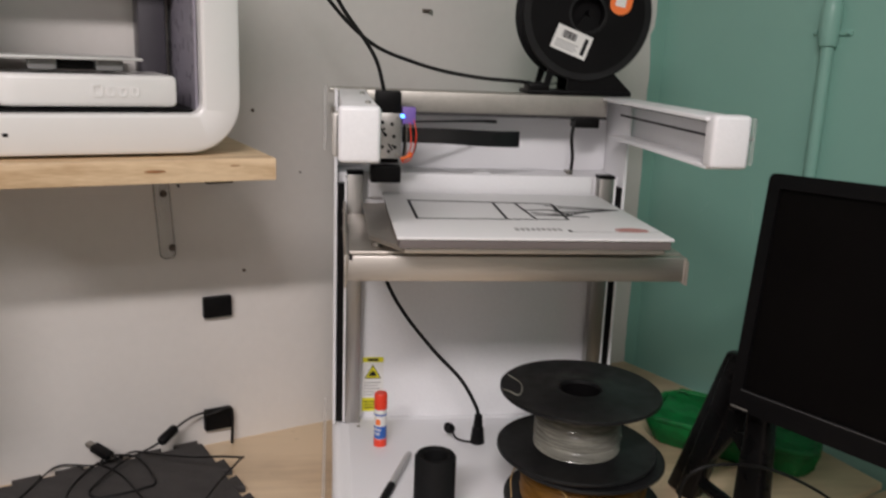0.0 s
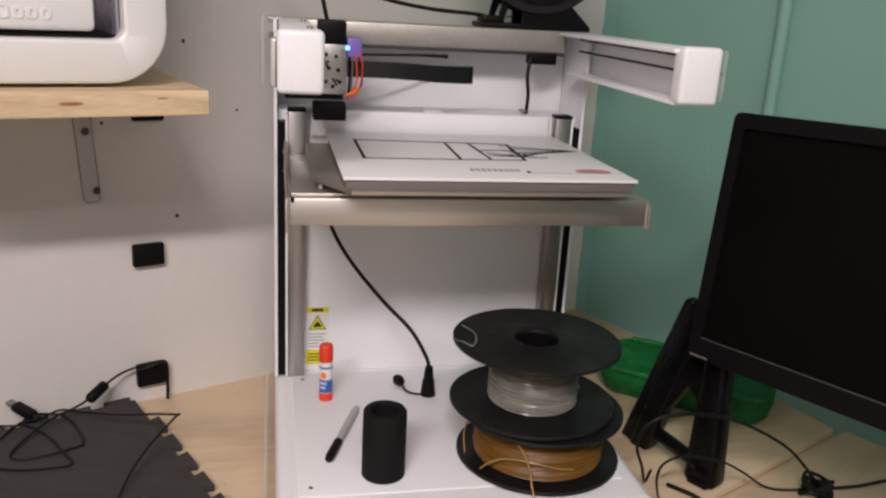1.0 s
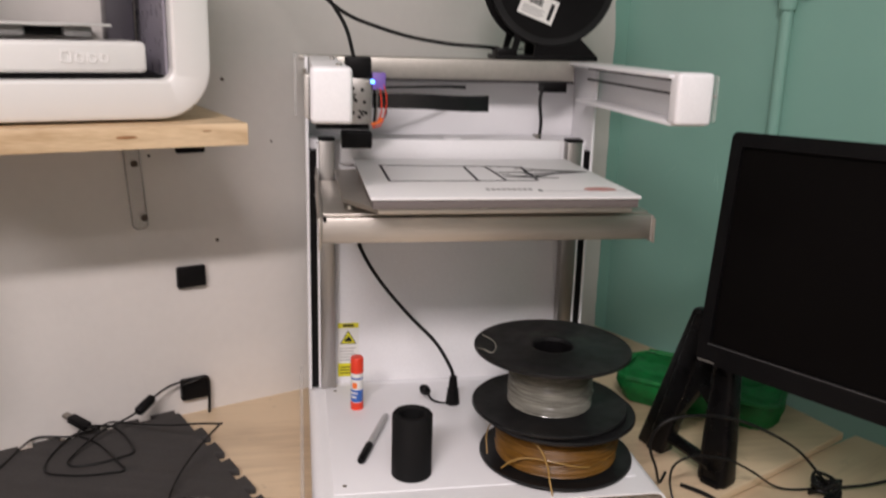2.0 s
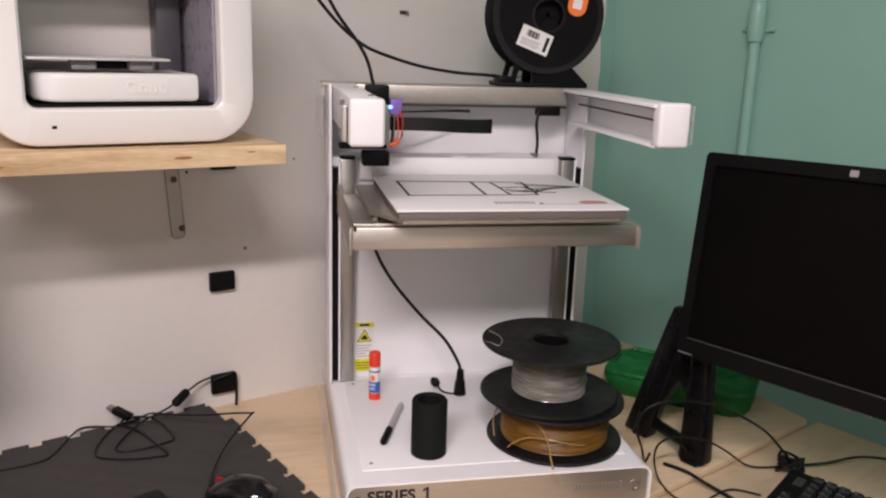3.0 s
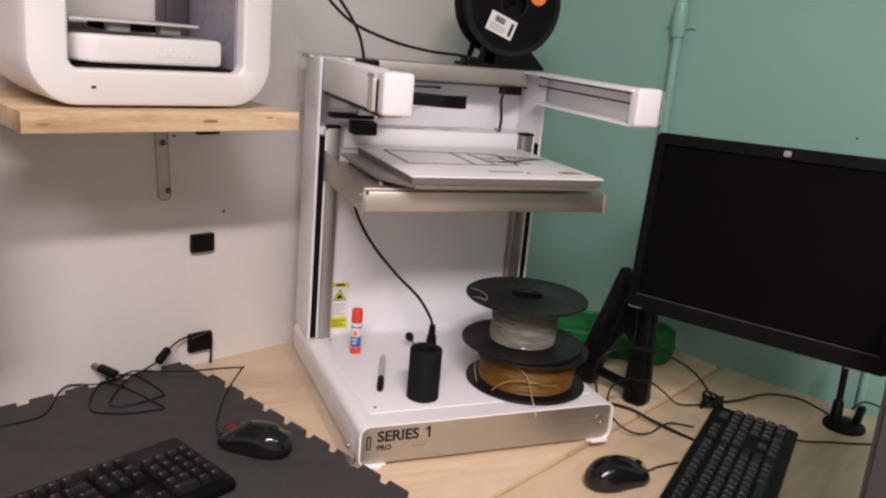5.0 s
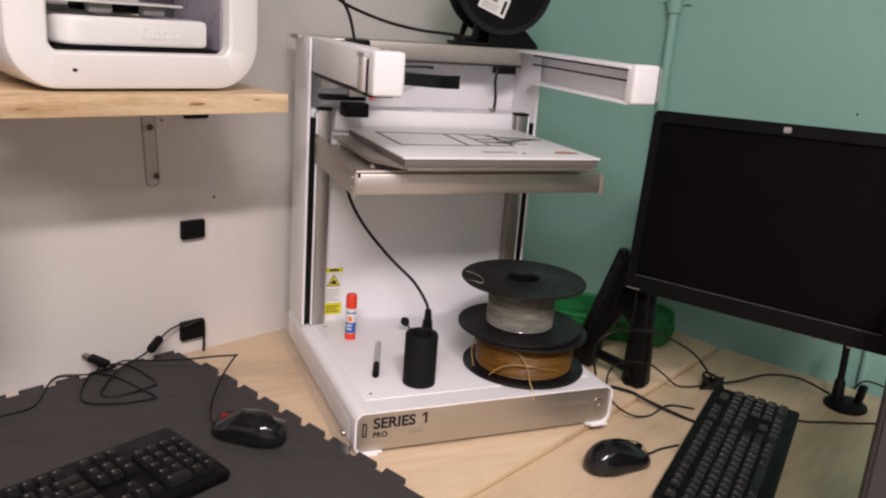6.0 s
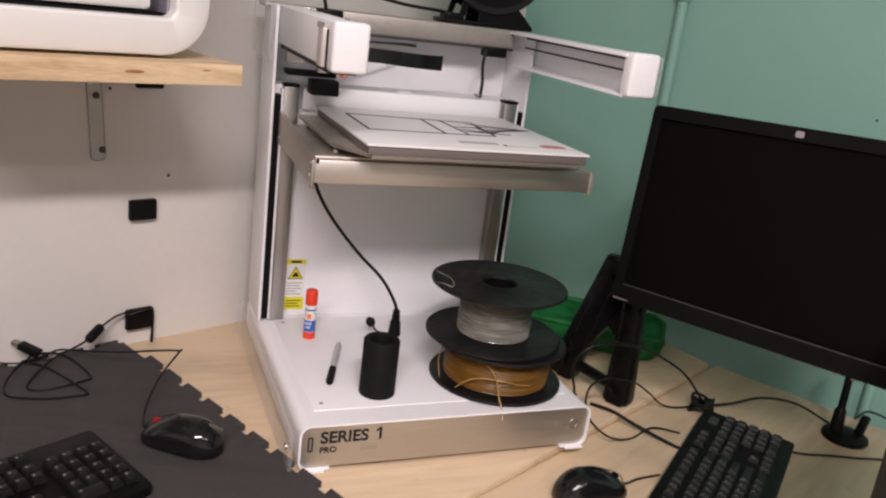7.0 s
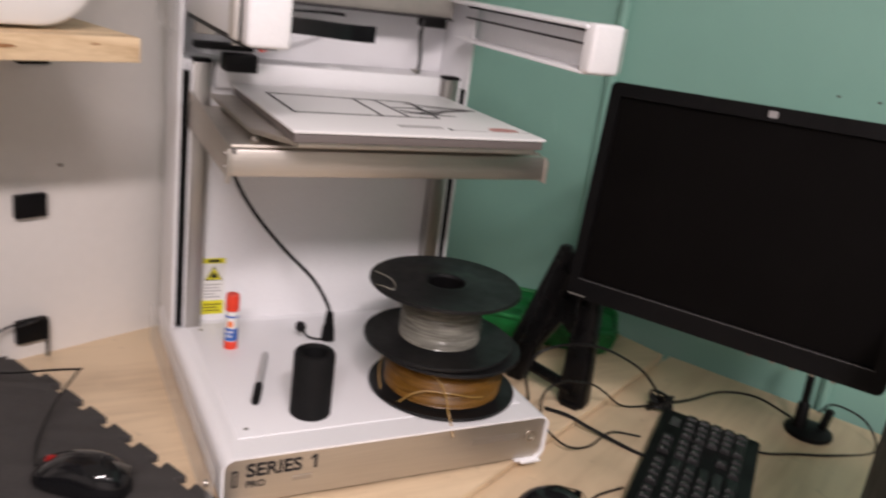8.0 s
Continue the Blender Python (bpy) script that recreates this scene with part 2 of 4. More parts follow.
def tube(points, r, sides=8, steps=8, bm=None, m=None):
    line = spline(points, steps) if len(points) > 2 else [Vector(q) for q in points]
    own = bmesh.new()
    rings, side = [], None
    for k, q in enumerate(line):
        way = (line[min(k + 1, len(line) - 1)] - line[max(k - 1, 0)]).normalized()
        side = way.cross(Vector((0, 0, 1)) if abs(way.z) < 0.9 else Vector((1, 0, 0))).normalized() if side is None else (side - way * side.dot(way)).normalized()
        up = side.cross(way)
        rings.append([own.verts.new(q + r * (math.cos(a) * side + math.sin(a) * up)) for a in (2 * math.pi * j / sides for j in range(sides))])
    for a, b in zip(rings, rings[1:]):
        for j in range(sides):
            own.faces.new((a[j], a[(j + 1) % sides], b[(j + 1) % sides], b[j]))
    own.faces.new(rings[0])
    own.faces.new(rings[-1][::-1])
    bmesh.ops.recalc_face_normals(own, faces=own.faces[:])
    return merge(bm, own, m)


def letters(name, text, size, m, mat, parent, depth=0.0003):
    data = bpy.data.curves.new(name, "FONT")
    data.body, data.size, data.extrude, data.offset = text, size, depth, size * 0.03
    ob = new(name, data)
    me = bpy.data.meshes.new_from_object(ob.evaluated_get(bpy.context.evaluated_depsgraph_get()))
    bpy.data.objects.remove(ob)
    me.transform(m)
    me.materials.clear()
    me.materials.append(mat)
    ob = new(name, me)
    ob.parent = parent
    return ob


RX90 = pose(0, 0, 0, 90)   # a drawing in xy stands up, facing -y

# ---- structure ----
LT, RT = 0.760, 0.745      # heights of the two table tops
WALL_A, WALL_B = 23.0, -61.0
COR = Vector((0.6585, 1.5737, 0))

part("floor", box((-4, -4, -0.1), (4, 3.2, 0)), FLOOR_TILE)
tagged(bpy.data.objects["floor"], "dark grey vinyl floor under the tables", "floor", kind="structure")
part("ceiling", box((-4, -4, CEILING), (4, 3.2, CEILING + 0.1)), CEILING_PAINT)
tagged(bpy.data.objects["ceiling"], "plain white painted ceiling", "ceiling", kind="structure")

WA = pose(COR.x, COR.y, 0, 0, 0, WALL_A)     # local x runs along the wall, corner at 0, front at y=0
WB = pose(COR.x, COR.y, 0, 0, 0, WALL_B)     # local x runs from the corner, front at y=0, back at +y
wall = part("wall_white", box((-4.2, 0, 0), (0.1, 0.12, CEILING)), WHITE_WALL)
wall.matrix_world = WA
tagged(wall, "off-white painted wall behind the tables", "wall", kind="structure")
# The green paint runs round the corner with an uneven brushed edge.
bm = bmesh.new()
edge = []
random.seed(4)
zz = 0.0
while zz < CEILING:
    edge.append((-0.031 - 0.010 * max(0.0, zz - 1.25) / 0.2 * (zz < 1.45) + 0.0045 * noise.noise((0, 0, zz * 9)) + random.uniform(-0.0012, 0.0012), zz))
    zz += random.uniform(0.012, 0.03)
edge.append((-0.031, CEILING))
skin = prism([(-0.0, 0.0), (0.0, CEILING)] + edge[::-1], 0, 0.0015, m=RX90)
part("paint", skin, GREEN_WALL).matrix_world = WA
tagged(bpy.data.objects["paint"], "green paint carried round the corner onto the white wall", "wall paint", kind="structure")
wall = part("wall_green", box((0.0, 0, 0), (5.4, 0.12, CEILING)), GREEN_WALL)
wall.matrix_world = WB
tagged(wall, "sea-green painted masonry wall with scuffs", "wall", kind="structure")
wall = part("wall_back", box((-4, -3.1, 0), (4, -3.0, CEILING)), WHITE_WALL)
tagged(wall, "plain off-white wall across the room", "wall", kind="structure")
wall = part("wall_side", box((-3.1, -3, 0), (-3.0, 1.0, CEILING)), WHITE_WALL)
tagged(wall, "plain off-white side wall of the room", "wall", kind="structure")

for fx, fy, turn, length, watts in FIXTURES:
    lamp = thing("ceiling_light", pose(fx, fy, CEILING, 0, 0, turn), "white ceiling fixture with two fluorescent tubes", "ceiling light", "ceiling lights")
    part("housing", box((-length / 2, -0.1, -0.06), (length / 2, 0.1, 0), 0.006), WHITE_STEEL, lamp)
    for k in (-0.045, 0.045):
        part("tube", tube([(-length / 2 + 0.03, k, -0.068), (length / 2 - 0.03, k, -0.068)], 0.008, 10), DIFFUSER, lamp)

# ---- tables ----
left_top = [(-1.35, 0.724), (0.63, 1.564), (0.80, 1.24), (0.868, 1.02), (0.65, 0.904), (0.207, 0.684), (-0.30, 0.432), (-1.35, 0.10)]
table = thing("table", pose(0, 0, 0), "long table with a pale plywood top along the wall", "table", "tables")
part("tabletop", prism(left_top, LT - 0.013, LT, 0.0015), PLYWOOD, table)
for x, y in ((-1.25, 0.78), (-1.25, 0.2), (-0.35, 0.5), (0.6, 1.38)):
    part("leg", box((x - 0.025, y - 0.025, 0), (x + 0.025, y + 0.025, RT - 0.02), 0.004), BEIGE_METAL, table)
table = thing("table", pose(0.905, 1.037, 0, 0, 0, -152), "plywood-topped table standing at an angle in the corner", "table", "tables")
part("tabletop", prism([(0, 0), (0, 0.78), (1.2, 0.78), (1.2, -0.09)][::-1], RT - 0.018, RT, 0.002), PLYWOOD, table)
for x in (0.05, 1.1):
    for y in (0.05, 0.73):
        part("leg", box((x - 0.025, y - 0.025, 0), (x + 0.025, y + 0.025, RT - 0.019), 0.004), BEIGE_METAL, table)

# ---- large printer ----
X0, X1, YF, YB = 0.0, 0.441, 0.773, 1.238
ZB, ZP = LT + 0.002, 0.830
printer = thing("printer", pose(0, 0, 0), "white open-frame desktop 3d printer with a steel front plate", "3d printer")
# Base: a bent sheet, open at the front, with the corners rounded.
def bent(inset, r, tab):
    pts = []
    for cx, cz, a0 in ((X1 - 0.016, ZB + 0.016, -90), (X1 - 0.016, ZP - 0.016, 0), (X0 + 0.016, ZP - 0.016, 90), (X0 + 0.016, ZB + 0.016, 180)):
        pts += [(cx + r * math.cos(radians(a0 + 90 * k / 8)), cz + r * math.sin(radians(a0 + 90 * k / 8))) for k in range(9)]
    return [(X1 - tab, ZB + inset)] + pts + [(X0 + tab, ZB + inset)]


base = prism(bent(0, 0.016, 0.044) + bent(0.003, 0.013, 0.044)[::-1], -YB, -YF, m=RX90)
part("base", base, WHITE_STEEL, printer)
part("front_plate", prism(rounded(X0 + 0.0033, ZB + 0.0033, X1 - 0.0033, ZP - 0.0031, 0.0127, 8), -YF - 0.006, -YF - 0.004, m=RX90), STEEL, printer, "brushed steel front plate")
part("back_plate", box((X0 + 0.005, YB - 0.004, ZB + 0.005), (X1 - 0.005, YB - 0.002, ZP - 0.005)), WHITE_STEEL, printer)
front = bpy.data.objects["front_plate"]
letters("lettering", "SERIES", 0.0240, pose(0.0290, YF + 0.0038, 0.8010, 90), INK, front)
part("lettering", prism([(x - 0.0075, z - 0.0025) for x, z in ((0.1215, 0.8035), (0.1215, 0.8215), (0.1185, 0.8215), (0.1135, 0.8180), (0.1135, 0.8150), (0.1180, 0.8178), (0.1180, 0.8035))][::-1], -YF - 0.0040, -YF - 0.0034, m=RX90), INK, front, smooth=False)
letters("lettering", "PRO", 0.0120, pose(0.029, YF + 0.0038, 0.7865, 90), INK, front)
EMBOSS = material("embossed_steel", (0.48, 0.44, 0.39), 0.3, 0.9)
WORN = material("worn_mark", (0.42, 0.38, 0.33), 0.45, 0.7)
for k in range(14):
    part("mark", box((0.327 + k * 0.0052, YF + 0.0032, 0.797), (0.3305 + k * 0.0052, YF + 0.0039, 0.806)), WORN, front)
part("mark", box((0.085, YF + 0.0032, 0.787), (0.108, YF + 0.0039, 0.793)), WORN, front)
part("badge", ring_prism(rounded(0.0125, 0.789, 0.0195, 0.811, 0.002), rounded(0.0145, 0.791, 0.0175, 0.809, 0.001), -YF - 0.0042, -YF - 0.0034, m=RX90), INK, front)
part("badge", lathe([(0.0085, 0), (0.0085, 0.0012), (0.0055, 0.0012), (0.0055, 0)], 24, m=pose(0.417, YF + 0.004, 0.799, 90), closed=True), EMBOSS, front)
part("inset_panel", box((0.026, 0.812, ZP - 0.0005), (0.415, 1.135, ZP + 0.0015), 0.0008), GREY_WHITE, printer)
for x, y in ((0.04, 0.83), (0.04, 1.115), (0.40, 0.83), (0.40, 1.115)):
    part("screw", lathe([(0, 0.0026), (0.0026, 0.0022), (0.003, 0.001)], 12, m=pose(x, y, ZP)), SCREW, printer)
for x in (X0 + 0.006, X1 - 0.036):
    part("foot", box((x, YF - 0.004, LT), (x + 0.03, YF + 0.03, ZB + 0.002), 0.001), WHITE_STEEL, printer)
for x in (X0 - 0.0145,):
    part("side_plate", box((x, YF - 0.008, ZB), (x + 0.005, YB, ZP - 0.004), 0.001), CLEAR, printer, "clear acrylic side plate")
    part("bolt", lathe([(0, 0.004), (0.004, 0.0035), (0.0045, 0)], 12, m=pose(x + (0.0 if x < 0 else 0.005), YF + 0.006, 0.80, 0, -90 if x < 0 else 90)), SCREW, printer)
# Tower
YT = 1.236
ZT = 1.342
part("side_panel", box((X0, 1.129, ZP), (X0 + 0.0048, YT, ZT), 0.001), WHITE_STEEL, printer)
part("side_panel", box((X1 - 0.0048, 1.129, ZP), (X1, YT, ZT), 0.001), WHITE_STEEL, printer)
part("back_panel", box((X0 + 0.005, 1.149, ZP), (X1 - 0.005, YT - 0.012, 1.222), 0.002), WHITE_STEEL, printer)
part("upper_panel", box((X0 + 0.005, YT - 0.011, 1.2), (X1 - 0.005, YT, ZT), 0.001), GREY_WHITE, printer)
part("upper_lip", box((X0 + 0.05, 1.137, 1.187), (X1 - 0.05, 1.149, 1.224), 0.003), WHITE_STEEL, printer)
for x, side in ((X0 + 0.019, 1), (X1 - 0.019, -1)):
    a, b = sorted((x, x + side * 0.023))
    part("post", box((a, 1.127, ZP + 0.001), (b, 1.148, 1.222), 0.0015), ALU, printer, "bare aluminium guide post")
    part("post_edge", box((min(x - side * 0.0035, x), 1.128, ZP + 0.002), (max(x - side * 0.0035, x), 1.148, 1.218), 0.0008), WHITE_STEEL, printer)
    a, b = sorted((x - side * 0.014, x - side * 0.0035))
    part("belt_slot", box((a, 1.13, ZP + 0.004), (b, 1.149, 1.208)), BLACK, printer, "black belt slot beside the post")
    part("post_cap", box((min(x, x + side * 0.023) - 0.001, 1.126, 1.222), (max(x, x + side * 0.023) + 0.001, 1.149, 1.2265), 0.001), BLACK, printer)
part("top_rail", box((X0 + 0.045, 1.156, 1.312), (X1 - 0.03, 1.181, ZT + 0.001), 0.003), BEIGE_METAL, printer, "greyish metal cross rail")
part("rail_lip", box((X0 + 0.05, 1.154, 1.3085), (X1 - 0.03, 1.161, 1.3125), 0.001), GREY_CASE, printer)
part("top_plate", box((X0 - 0.008, 1.181, ZT - 0.006), (X1, YT + 0.008, ZT + 0.0005), 0.001), BEIGE_METAL, printer)
# Arms
arm = part("arm", box((0.006, 0.790, 1.286), (0.046, 1.20, ZT), 0.003), WHITE_STEEL, printer)
part("end_cap", box((0.003, 0.778, 1.2845), (0.0468, 0.806, 1.3435), 0.005, 3), WHITE_STEEL, arm)
part("clip", box((-0.003, 0.8088, 1.287), (0.006, 0.834, 1.334), 0.003, 3), NICKEL, arm, "rounded metal belt clip")
for y in (0.817, 0.833):
    part("clip_screw", tube([(-0.002, y, 1.332), (-0.002, y, 1.3385)], 0.0025), SCREW, arm)
# solid black strip stands in for the shade in the gap beside the clip
part("clip_gap", box((0.002, 0.8064, 1.288), (0.0055, 0.8085, 1.331), 0.0005), BLACK, arm)
part("side_plate", box((-0.0155, 1.09, 1.262), (-0.0115, 1.236, 1.346), 0.001), CLEAR, printer, "clear acrylic side plate")
part("underside", box((0.01, 0.815, 1.280), (0.043, 1.13, 1.286)), BLACK, arm)
for y in (0.85, 1.05):
    part("screw", lathe([(0, 0.003), (0.003, 0.0025), (0.0034, 0)], 12, m=pose(0.036, y, ZT)), SCREW, arm)
arm = part("arm", box((0.402, 0.795, 1.337), (0.450, 1.185, ZT), 0.0015), WHITE_STEEL, printer)
part("web", box((0.4455, 0.796, 1.287), (0.4495, 1.14, 1.337), 0.001), WHITE_STEEL, arm)
part("lip", box((0.4085, 0.796, 1.284), (0.4495, 1.14, 1.288), 0.001), WHITE_STEEL, arm)
part("end_cap", box((0.4075, 0.782, 1.2855), (0.4515, 0.806, 1.3445), 0.005, 3), WHITE_STEEL, arm)
part("side_plate", box((0.455, 0.787, 1.289), (0.460, 0.85, 1.342), 0.003), CLEAR, arm, "clear acrylic end plate")
part("plate_screw", tube([(0.4505, 0.800, 1.318), (0.463, 0.800, 1.318)], 0.0016), SCREW, arm)
for z in (1.3335, 1.3175):
    part("rod", tube([(0.428, 0.80, z), (0.428, 1.14, z)], 0.0015), BLACK, arm)
# Carriage
carriage = part("carriage", box((0.058, 1.082, 1.252), (0.092, 1.094, 1.315), 0.001), ALU, printer, "bare aluminium print carriage")
part("motor", box((0.056, 1.085, 1.312), (0.092, 1.12, 1.345), 0.003), BLACK, carriage)
part("motor", box((0.012, 1.05, 1.288), (0.056, 1.1, 1.3), 0.003), BLACK, carriage)
part("heater", box((0.05, 1.078, 1.218), (0.093, 1.11, 1.241), 0.0025), BLACK, carriage)
part("bracket", box((0.014, 1.09, 1.244), (0.09, 1.12, 1.252), 0.002), BLACK, carriage)
part("beam", box((0.014, 1.1, 1.262), (0.06, 1.115, 1.285), 0.001), ALU, carriage)
for x, z in ((0.066, 1.268), (0.075, 1.262), (0.084, 1.268), (0.07, 1.285), (0.082, 1.283), (0.079, 1.3), (0.066, 1.302)):
    part("hole", lathe([(0, 0.0008), (0.0022, 0.0008), (0.0026, 0)], 10, m=pose(x, 1.082, z, 90)), BLACK, carriage)
for x, z in ((0.087, 1.257), (0.062, 1.257), (0.087, 1.309)):
    part("screw", lathe([(0, 0.002), (0.0022, 0.0016), (0.0026, 0)], 10, m=pose(x, 1.082, z, 90)), SCREW, carriage)
part("led", box((0.091, 1.08, 1.309), (0.096, 1.084, 1.314), 0.001), LED_BLUE, carriage, "small glowing blue lamp")
part("circuit_board", box((0.093, 1.082, 1.30), (0.112, 1.1, 1.324), 0.002), material("purple_board", (0.2, 0.12, 0.45), 0.4), carriage)
for mat, r, pts in (
        (RED, 0.0009, [(0.104, 1.083, 1.305), (0.106, 1.079, 1.272), (0.101, 1.079, 1.258), (0.094, 1.081, 1.248)]),
        (RED, 0.0008, [(0.109, 1.083, 1.308), (0.1125, 1.077, 1.290), (0.111, 1.077, 1.270), (0.105, 1.079, 1.252), (0.094, 1.081, 1.247)]),
        (ORANGE, 0.0024, [(0.106, 1.079, 1.262), (0.103, 1.079, 1.256), (0.092, 1.081, 1.252)]),
        (BLACK, 0.0009, [(0.108, 1.084, 1.30), (0.113, 1.08, 1.27), (0.105, 1.08, 1.255)]),
        (SCREW, 0.001, [(0.100, 1.083, 1.305), (0.0995, 1.08, 1.275), (0.0985, 1.081, 1.25)]),
        (BLACK, 0.0018, [(0.096, 1.084, 1.30), (0.097, 1.081, 1.275), (0.095, 1.082, 1.248)])):
    part("wire", tube(pts, r, 6), mat, carriage)
for dx, dz in ((0, 0), (0.003, 0.002), (-0.002, 0.003), (0.002, -0.003)):
    part("hole", lathe([(0, 0.0008), (0.0014, 0.0008), (0.0018, 0)], 8, m=pose(0.0775 + dx, 1.082, 1.268 + dz, 90)), BLACK, carriage)
    part("hole", lathe([(0, 0.0008), (0.0014, 0.0008), (0.0018, 0)], 8, m=pose(0.0655 + dx, 1.082, 1.291 + dz, 90)), BLACK, carriage)
# Flat cable: a broad band in front, its thin edge-on return behind


def ribbon(points, half0, half1):
    bm = bmesh.new()
    line = spline(points, 6)
    rows = []
    for n, q in enumerate(line):
        half = half0 + (half1 - half0) * n / (len(line) - 1)
        rows.append([bm.verts.new(q + Vector((0, d, h * half))) for d, h in ((-0.0007, -1), (-0.0007, 1), (0.0007, 1), (0.0007, -1))])
    for a, b in zip(rows, rows[1:]):
        for q in range(4):
            bm.faces.new((a[q], a[(q + 1) % 4], b[(q + 1) % 4], b[q]))
    bm.faces.new(rows[0])
    bm.faces.new(rows[-1][::-1])
    bmesh.ops.recalc_face_normals(bm, faces=bm.faces[:])
    return bm


part("flat_cable", ribbon([(0.094, 1.090, 1.285), (0.16, 1.088, 1.2845), (0.21, 1.094, 1.282), (0.245, 1.101, 1.281), (0.266, 1.106, 1.281)], 0.0105, 0.0118), BLACK_GLOSS, carriage, "black flat cable looped sideways")
part("flat_cable", ribbon([(0.10, 1.098, 1.3025), (0.17, 1.135, 1.302), (0.215, 1.165, 1.301), (0.247, 1.188, 1.299)], 0.0012, 0.0026), BLACK_GLOSS, carriage)
part("switch", box((0.358, 1.148, 1.296), (0.398, 1.17, 1.312), 0.002), BLACK, printer)
part("wire", tube([(0.360, 1.150, 1.306), (0.356, 1.148, 1.282), (0.359, 1.147, 1.252), (0.358, 1.148, 1.226)], 0.0027, 6), CABLE, printer)
part("knob", lathe([(0, 0.006), (0.007, 0.006), (0.007, 0.003), (0.003, 0.003), (0.003, 0)], 14, m=pose(0.354, 1.146, 1.226)), SCREW, printer)
part("vent_cap", lathe([(0, 0.003), (0.012, 0.002), (0.014, 0)], 20, m=pose(0.222, 1.1515, 1.2242)), WHITE_STEEL, printer)
# Bed carrier and bed
tray = part("tray", box((0.0155, 0.875, 1.131), (0.434, 0.885, 1.163), 0.003), STEEL, printer, "folded steel bed carrier")
part("flange", box((0.018, 0.879, 1.155), (0.432, 0.925, 1.163), 0.003), STEEL, tray)
part("lower_lip", box((0.018, 0.885, 1.131), (0.432, 0.9, 1.134), 0.001), STEEL, tray)
side = [(0.875, 1.128), (1.127, 1.134), (1.127, 1.183), (1.08, 1.183), (0.875, 1.164)]
for x in (0.0135, 0.4325):
    part("side_arm", prism(side if x < 0.2 else [(y, min(z, 1.162)) for y, z in side[:3]] + [(0.875, 1.162)], x, x + 0.003, 0.0006, m=Matrix(((0, 0, 1, 0), (1, 0, 0, 0), (0, 1, 0, 0), (0, 0, 0, 1)))), STEEL, tray)
    for y, z in ((0.889, 1.139), (0.889, 1.155), (1.115, 1.144), (1.115, 1.17)):
        part("screw", lathe([(0, 0.002), (0.002, 0.0018), (0.0025, 0)], 10, m=pose(x + (0 if x < 0.2 else 0.003), y, z, 0, -90 if x < 0.2 else 90)), SCREW, tray)
part("end_bracket", prism([(0.873, 1.127), (0.873, 1.158), (0.890, 1.158), (0.902, 1.140), (0.890, 1.127)], 0.4357, 0.4377, 0.0004, m=Matrix(((0, 0, 1, 0), (1, 0, 0, 0), (0, 1, 0, 0), (0, 0, 0, 1)))), STEEL, tray)
part("end_bracket", box((0.0118, 0.871, 1.124), (0.0150, 0.879, 1.163), 0.001), STEEL, tray)
part("corner_plug", box((0.0175, 0.8735, 1.1575), (0.0215, 0.8795, 1.1635), 0.001), BLACK, tray)
part("deck", box((0.018, 0.887, 1.1625), (0.432, 1.12, 1.1655), 0.001), STEEL, tray)
part("carrier_plate", prism([(0.042, 0.905), (0.080, 0.836), (0.388, 0.836), (0.415, 0.885), (0.415, 1.12), (0.042, 1.12)], 1.1755, 1.1818, 0.001), STEEL, tray)
for x, y in ((0.052, 0.915), (0.405, 0.915), (0.055, 1.09), (0.405, 1.09)):
    part("spring_screw", lathe([(0, 0.024), (0.004, 0.023), (0.004, 0.018), (0.002, 0.018), (0.002, 0.012), (0.006, 0.012), (0.006, 0)], 14, m=pose(x, y, 1.158)), SCREW, tray)
BED_GREY = material("bed_core", (0.15, 0.13, 0.125), 0.5, vary=0.04)
BED_WHITE = material("white_build_sheet", (0.82, 0.815, 0.82), 0.36, vary=0.015, rough_vary=0.01)
bed = part("bed", box((0.073, 0.831, 1.182), (0.394, 1.125, 1.193), 0.001), BED_GREY, printer, "grey edged print bed")
part("bed_sheet", box((0.070, 0.828, 1.193), (0.396, 1.128, 1.1965), 0.0008), BED_WHITE, bed, "white build sheet with a printed outline drawing")
sheet = bpy.data.objects["bed_sheet"]


def stroke(pts, w, z, mat, parent, name="mark"):
    for a, b in zip(pts, pts[1:]):
        d = (Vector(b) - Vector(a))
        n = Vector((-d.y, d.x)).normalized() * w / 2
        e = d.normalized() * w / 2
        a2, b2 = Vector(a) - e, Vector(b) + e
        part(name, prism([(a2 + n)[:], (a2 - n)[:], (b2 - n)[:], (b2 + n)[:]], z, z + 0.0004), mat, parent, smooth=False)


SZ = 1.1965
stroke([(0.103, 1.064), (0.221, 1.056), (0.218, 0.936), (0.103, 0.936), (0.103, 1.064)], 0.0036, SZ, INK, sheet)
stroke([(0.221, 1.056), (0.304, 1.050), (0.298, 0.938), (0.218, 0.936)], 0.0036, SZ, INK, sheet)
stroke([(0.252, 1.053), (0.256, 0.938)], 0.0034, SZ, INK, sheet)
stroke([(0.292, 1.036), (0.386, 1.006), (0.284, 0.972)], 0.0034, SZ, INK, sheet)
stroke([(0.30, 1.018), (0.378, 1.004), (0.298, 0.990), (0.30, 1.018)], 0.0034, SZ, INK, sheet)
stroke([(0.258, 1.000), (0.290, 1.004), (0.310, 0.968)], 0.0042, SZ, INK, sheet)
stroke([(0.262, 0.982), (0.300, 0.962), (0.336, 0.990)], 0.0042, SZ, INK, sheet)
stroke([(0.262, 0.966), (0.330, 0.956)], 0.0036, SZ, INK, sheet)
for k in range(9):
    part("mark", box((0.215 + 0.0066 * k, 0.868, SZ), (0.2195 + 0.0066 * k, 0.882, SZ + 0.0004)), GREY_INK, sheet)
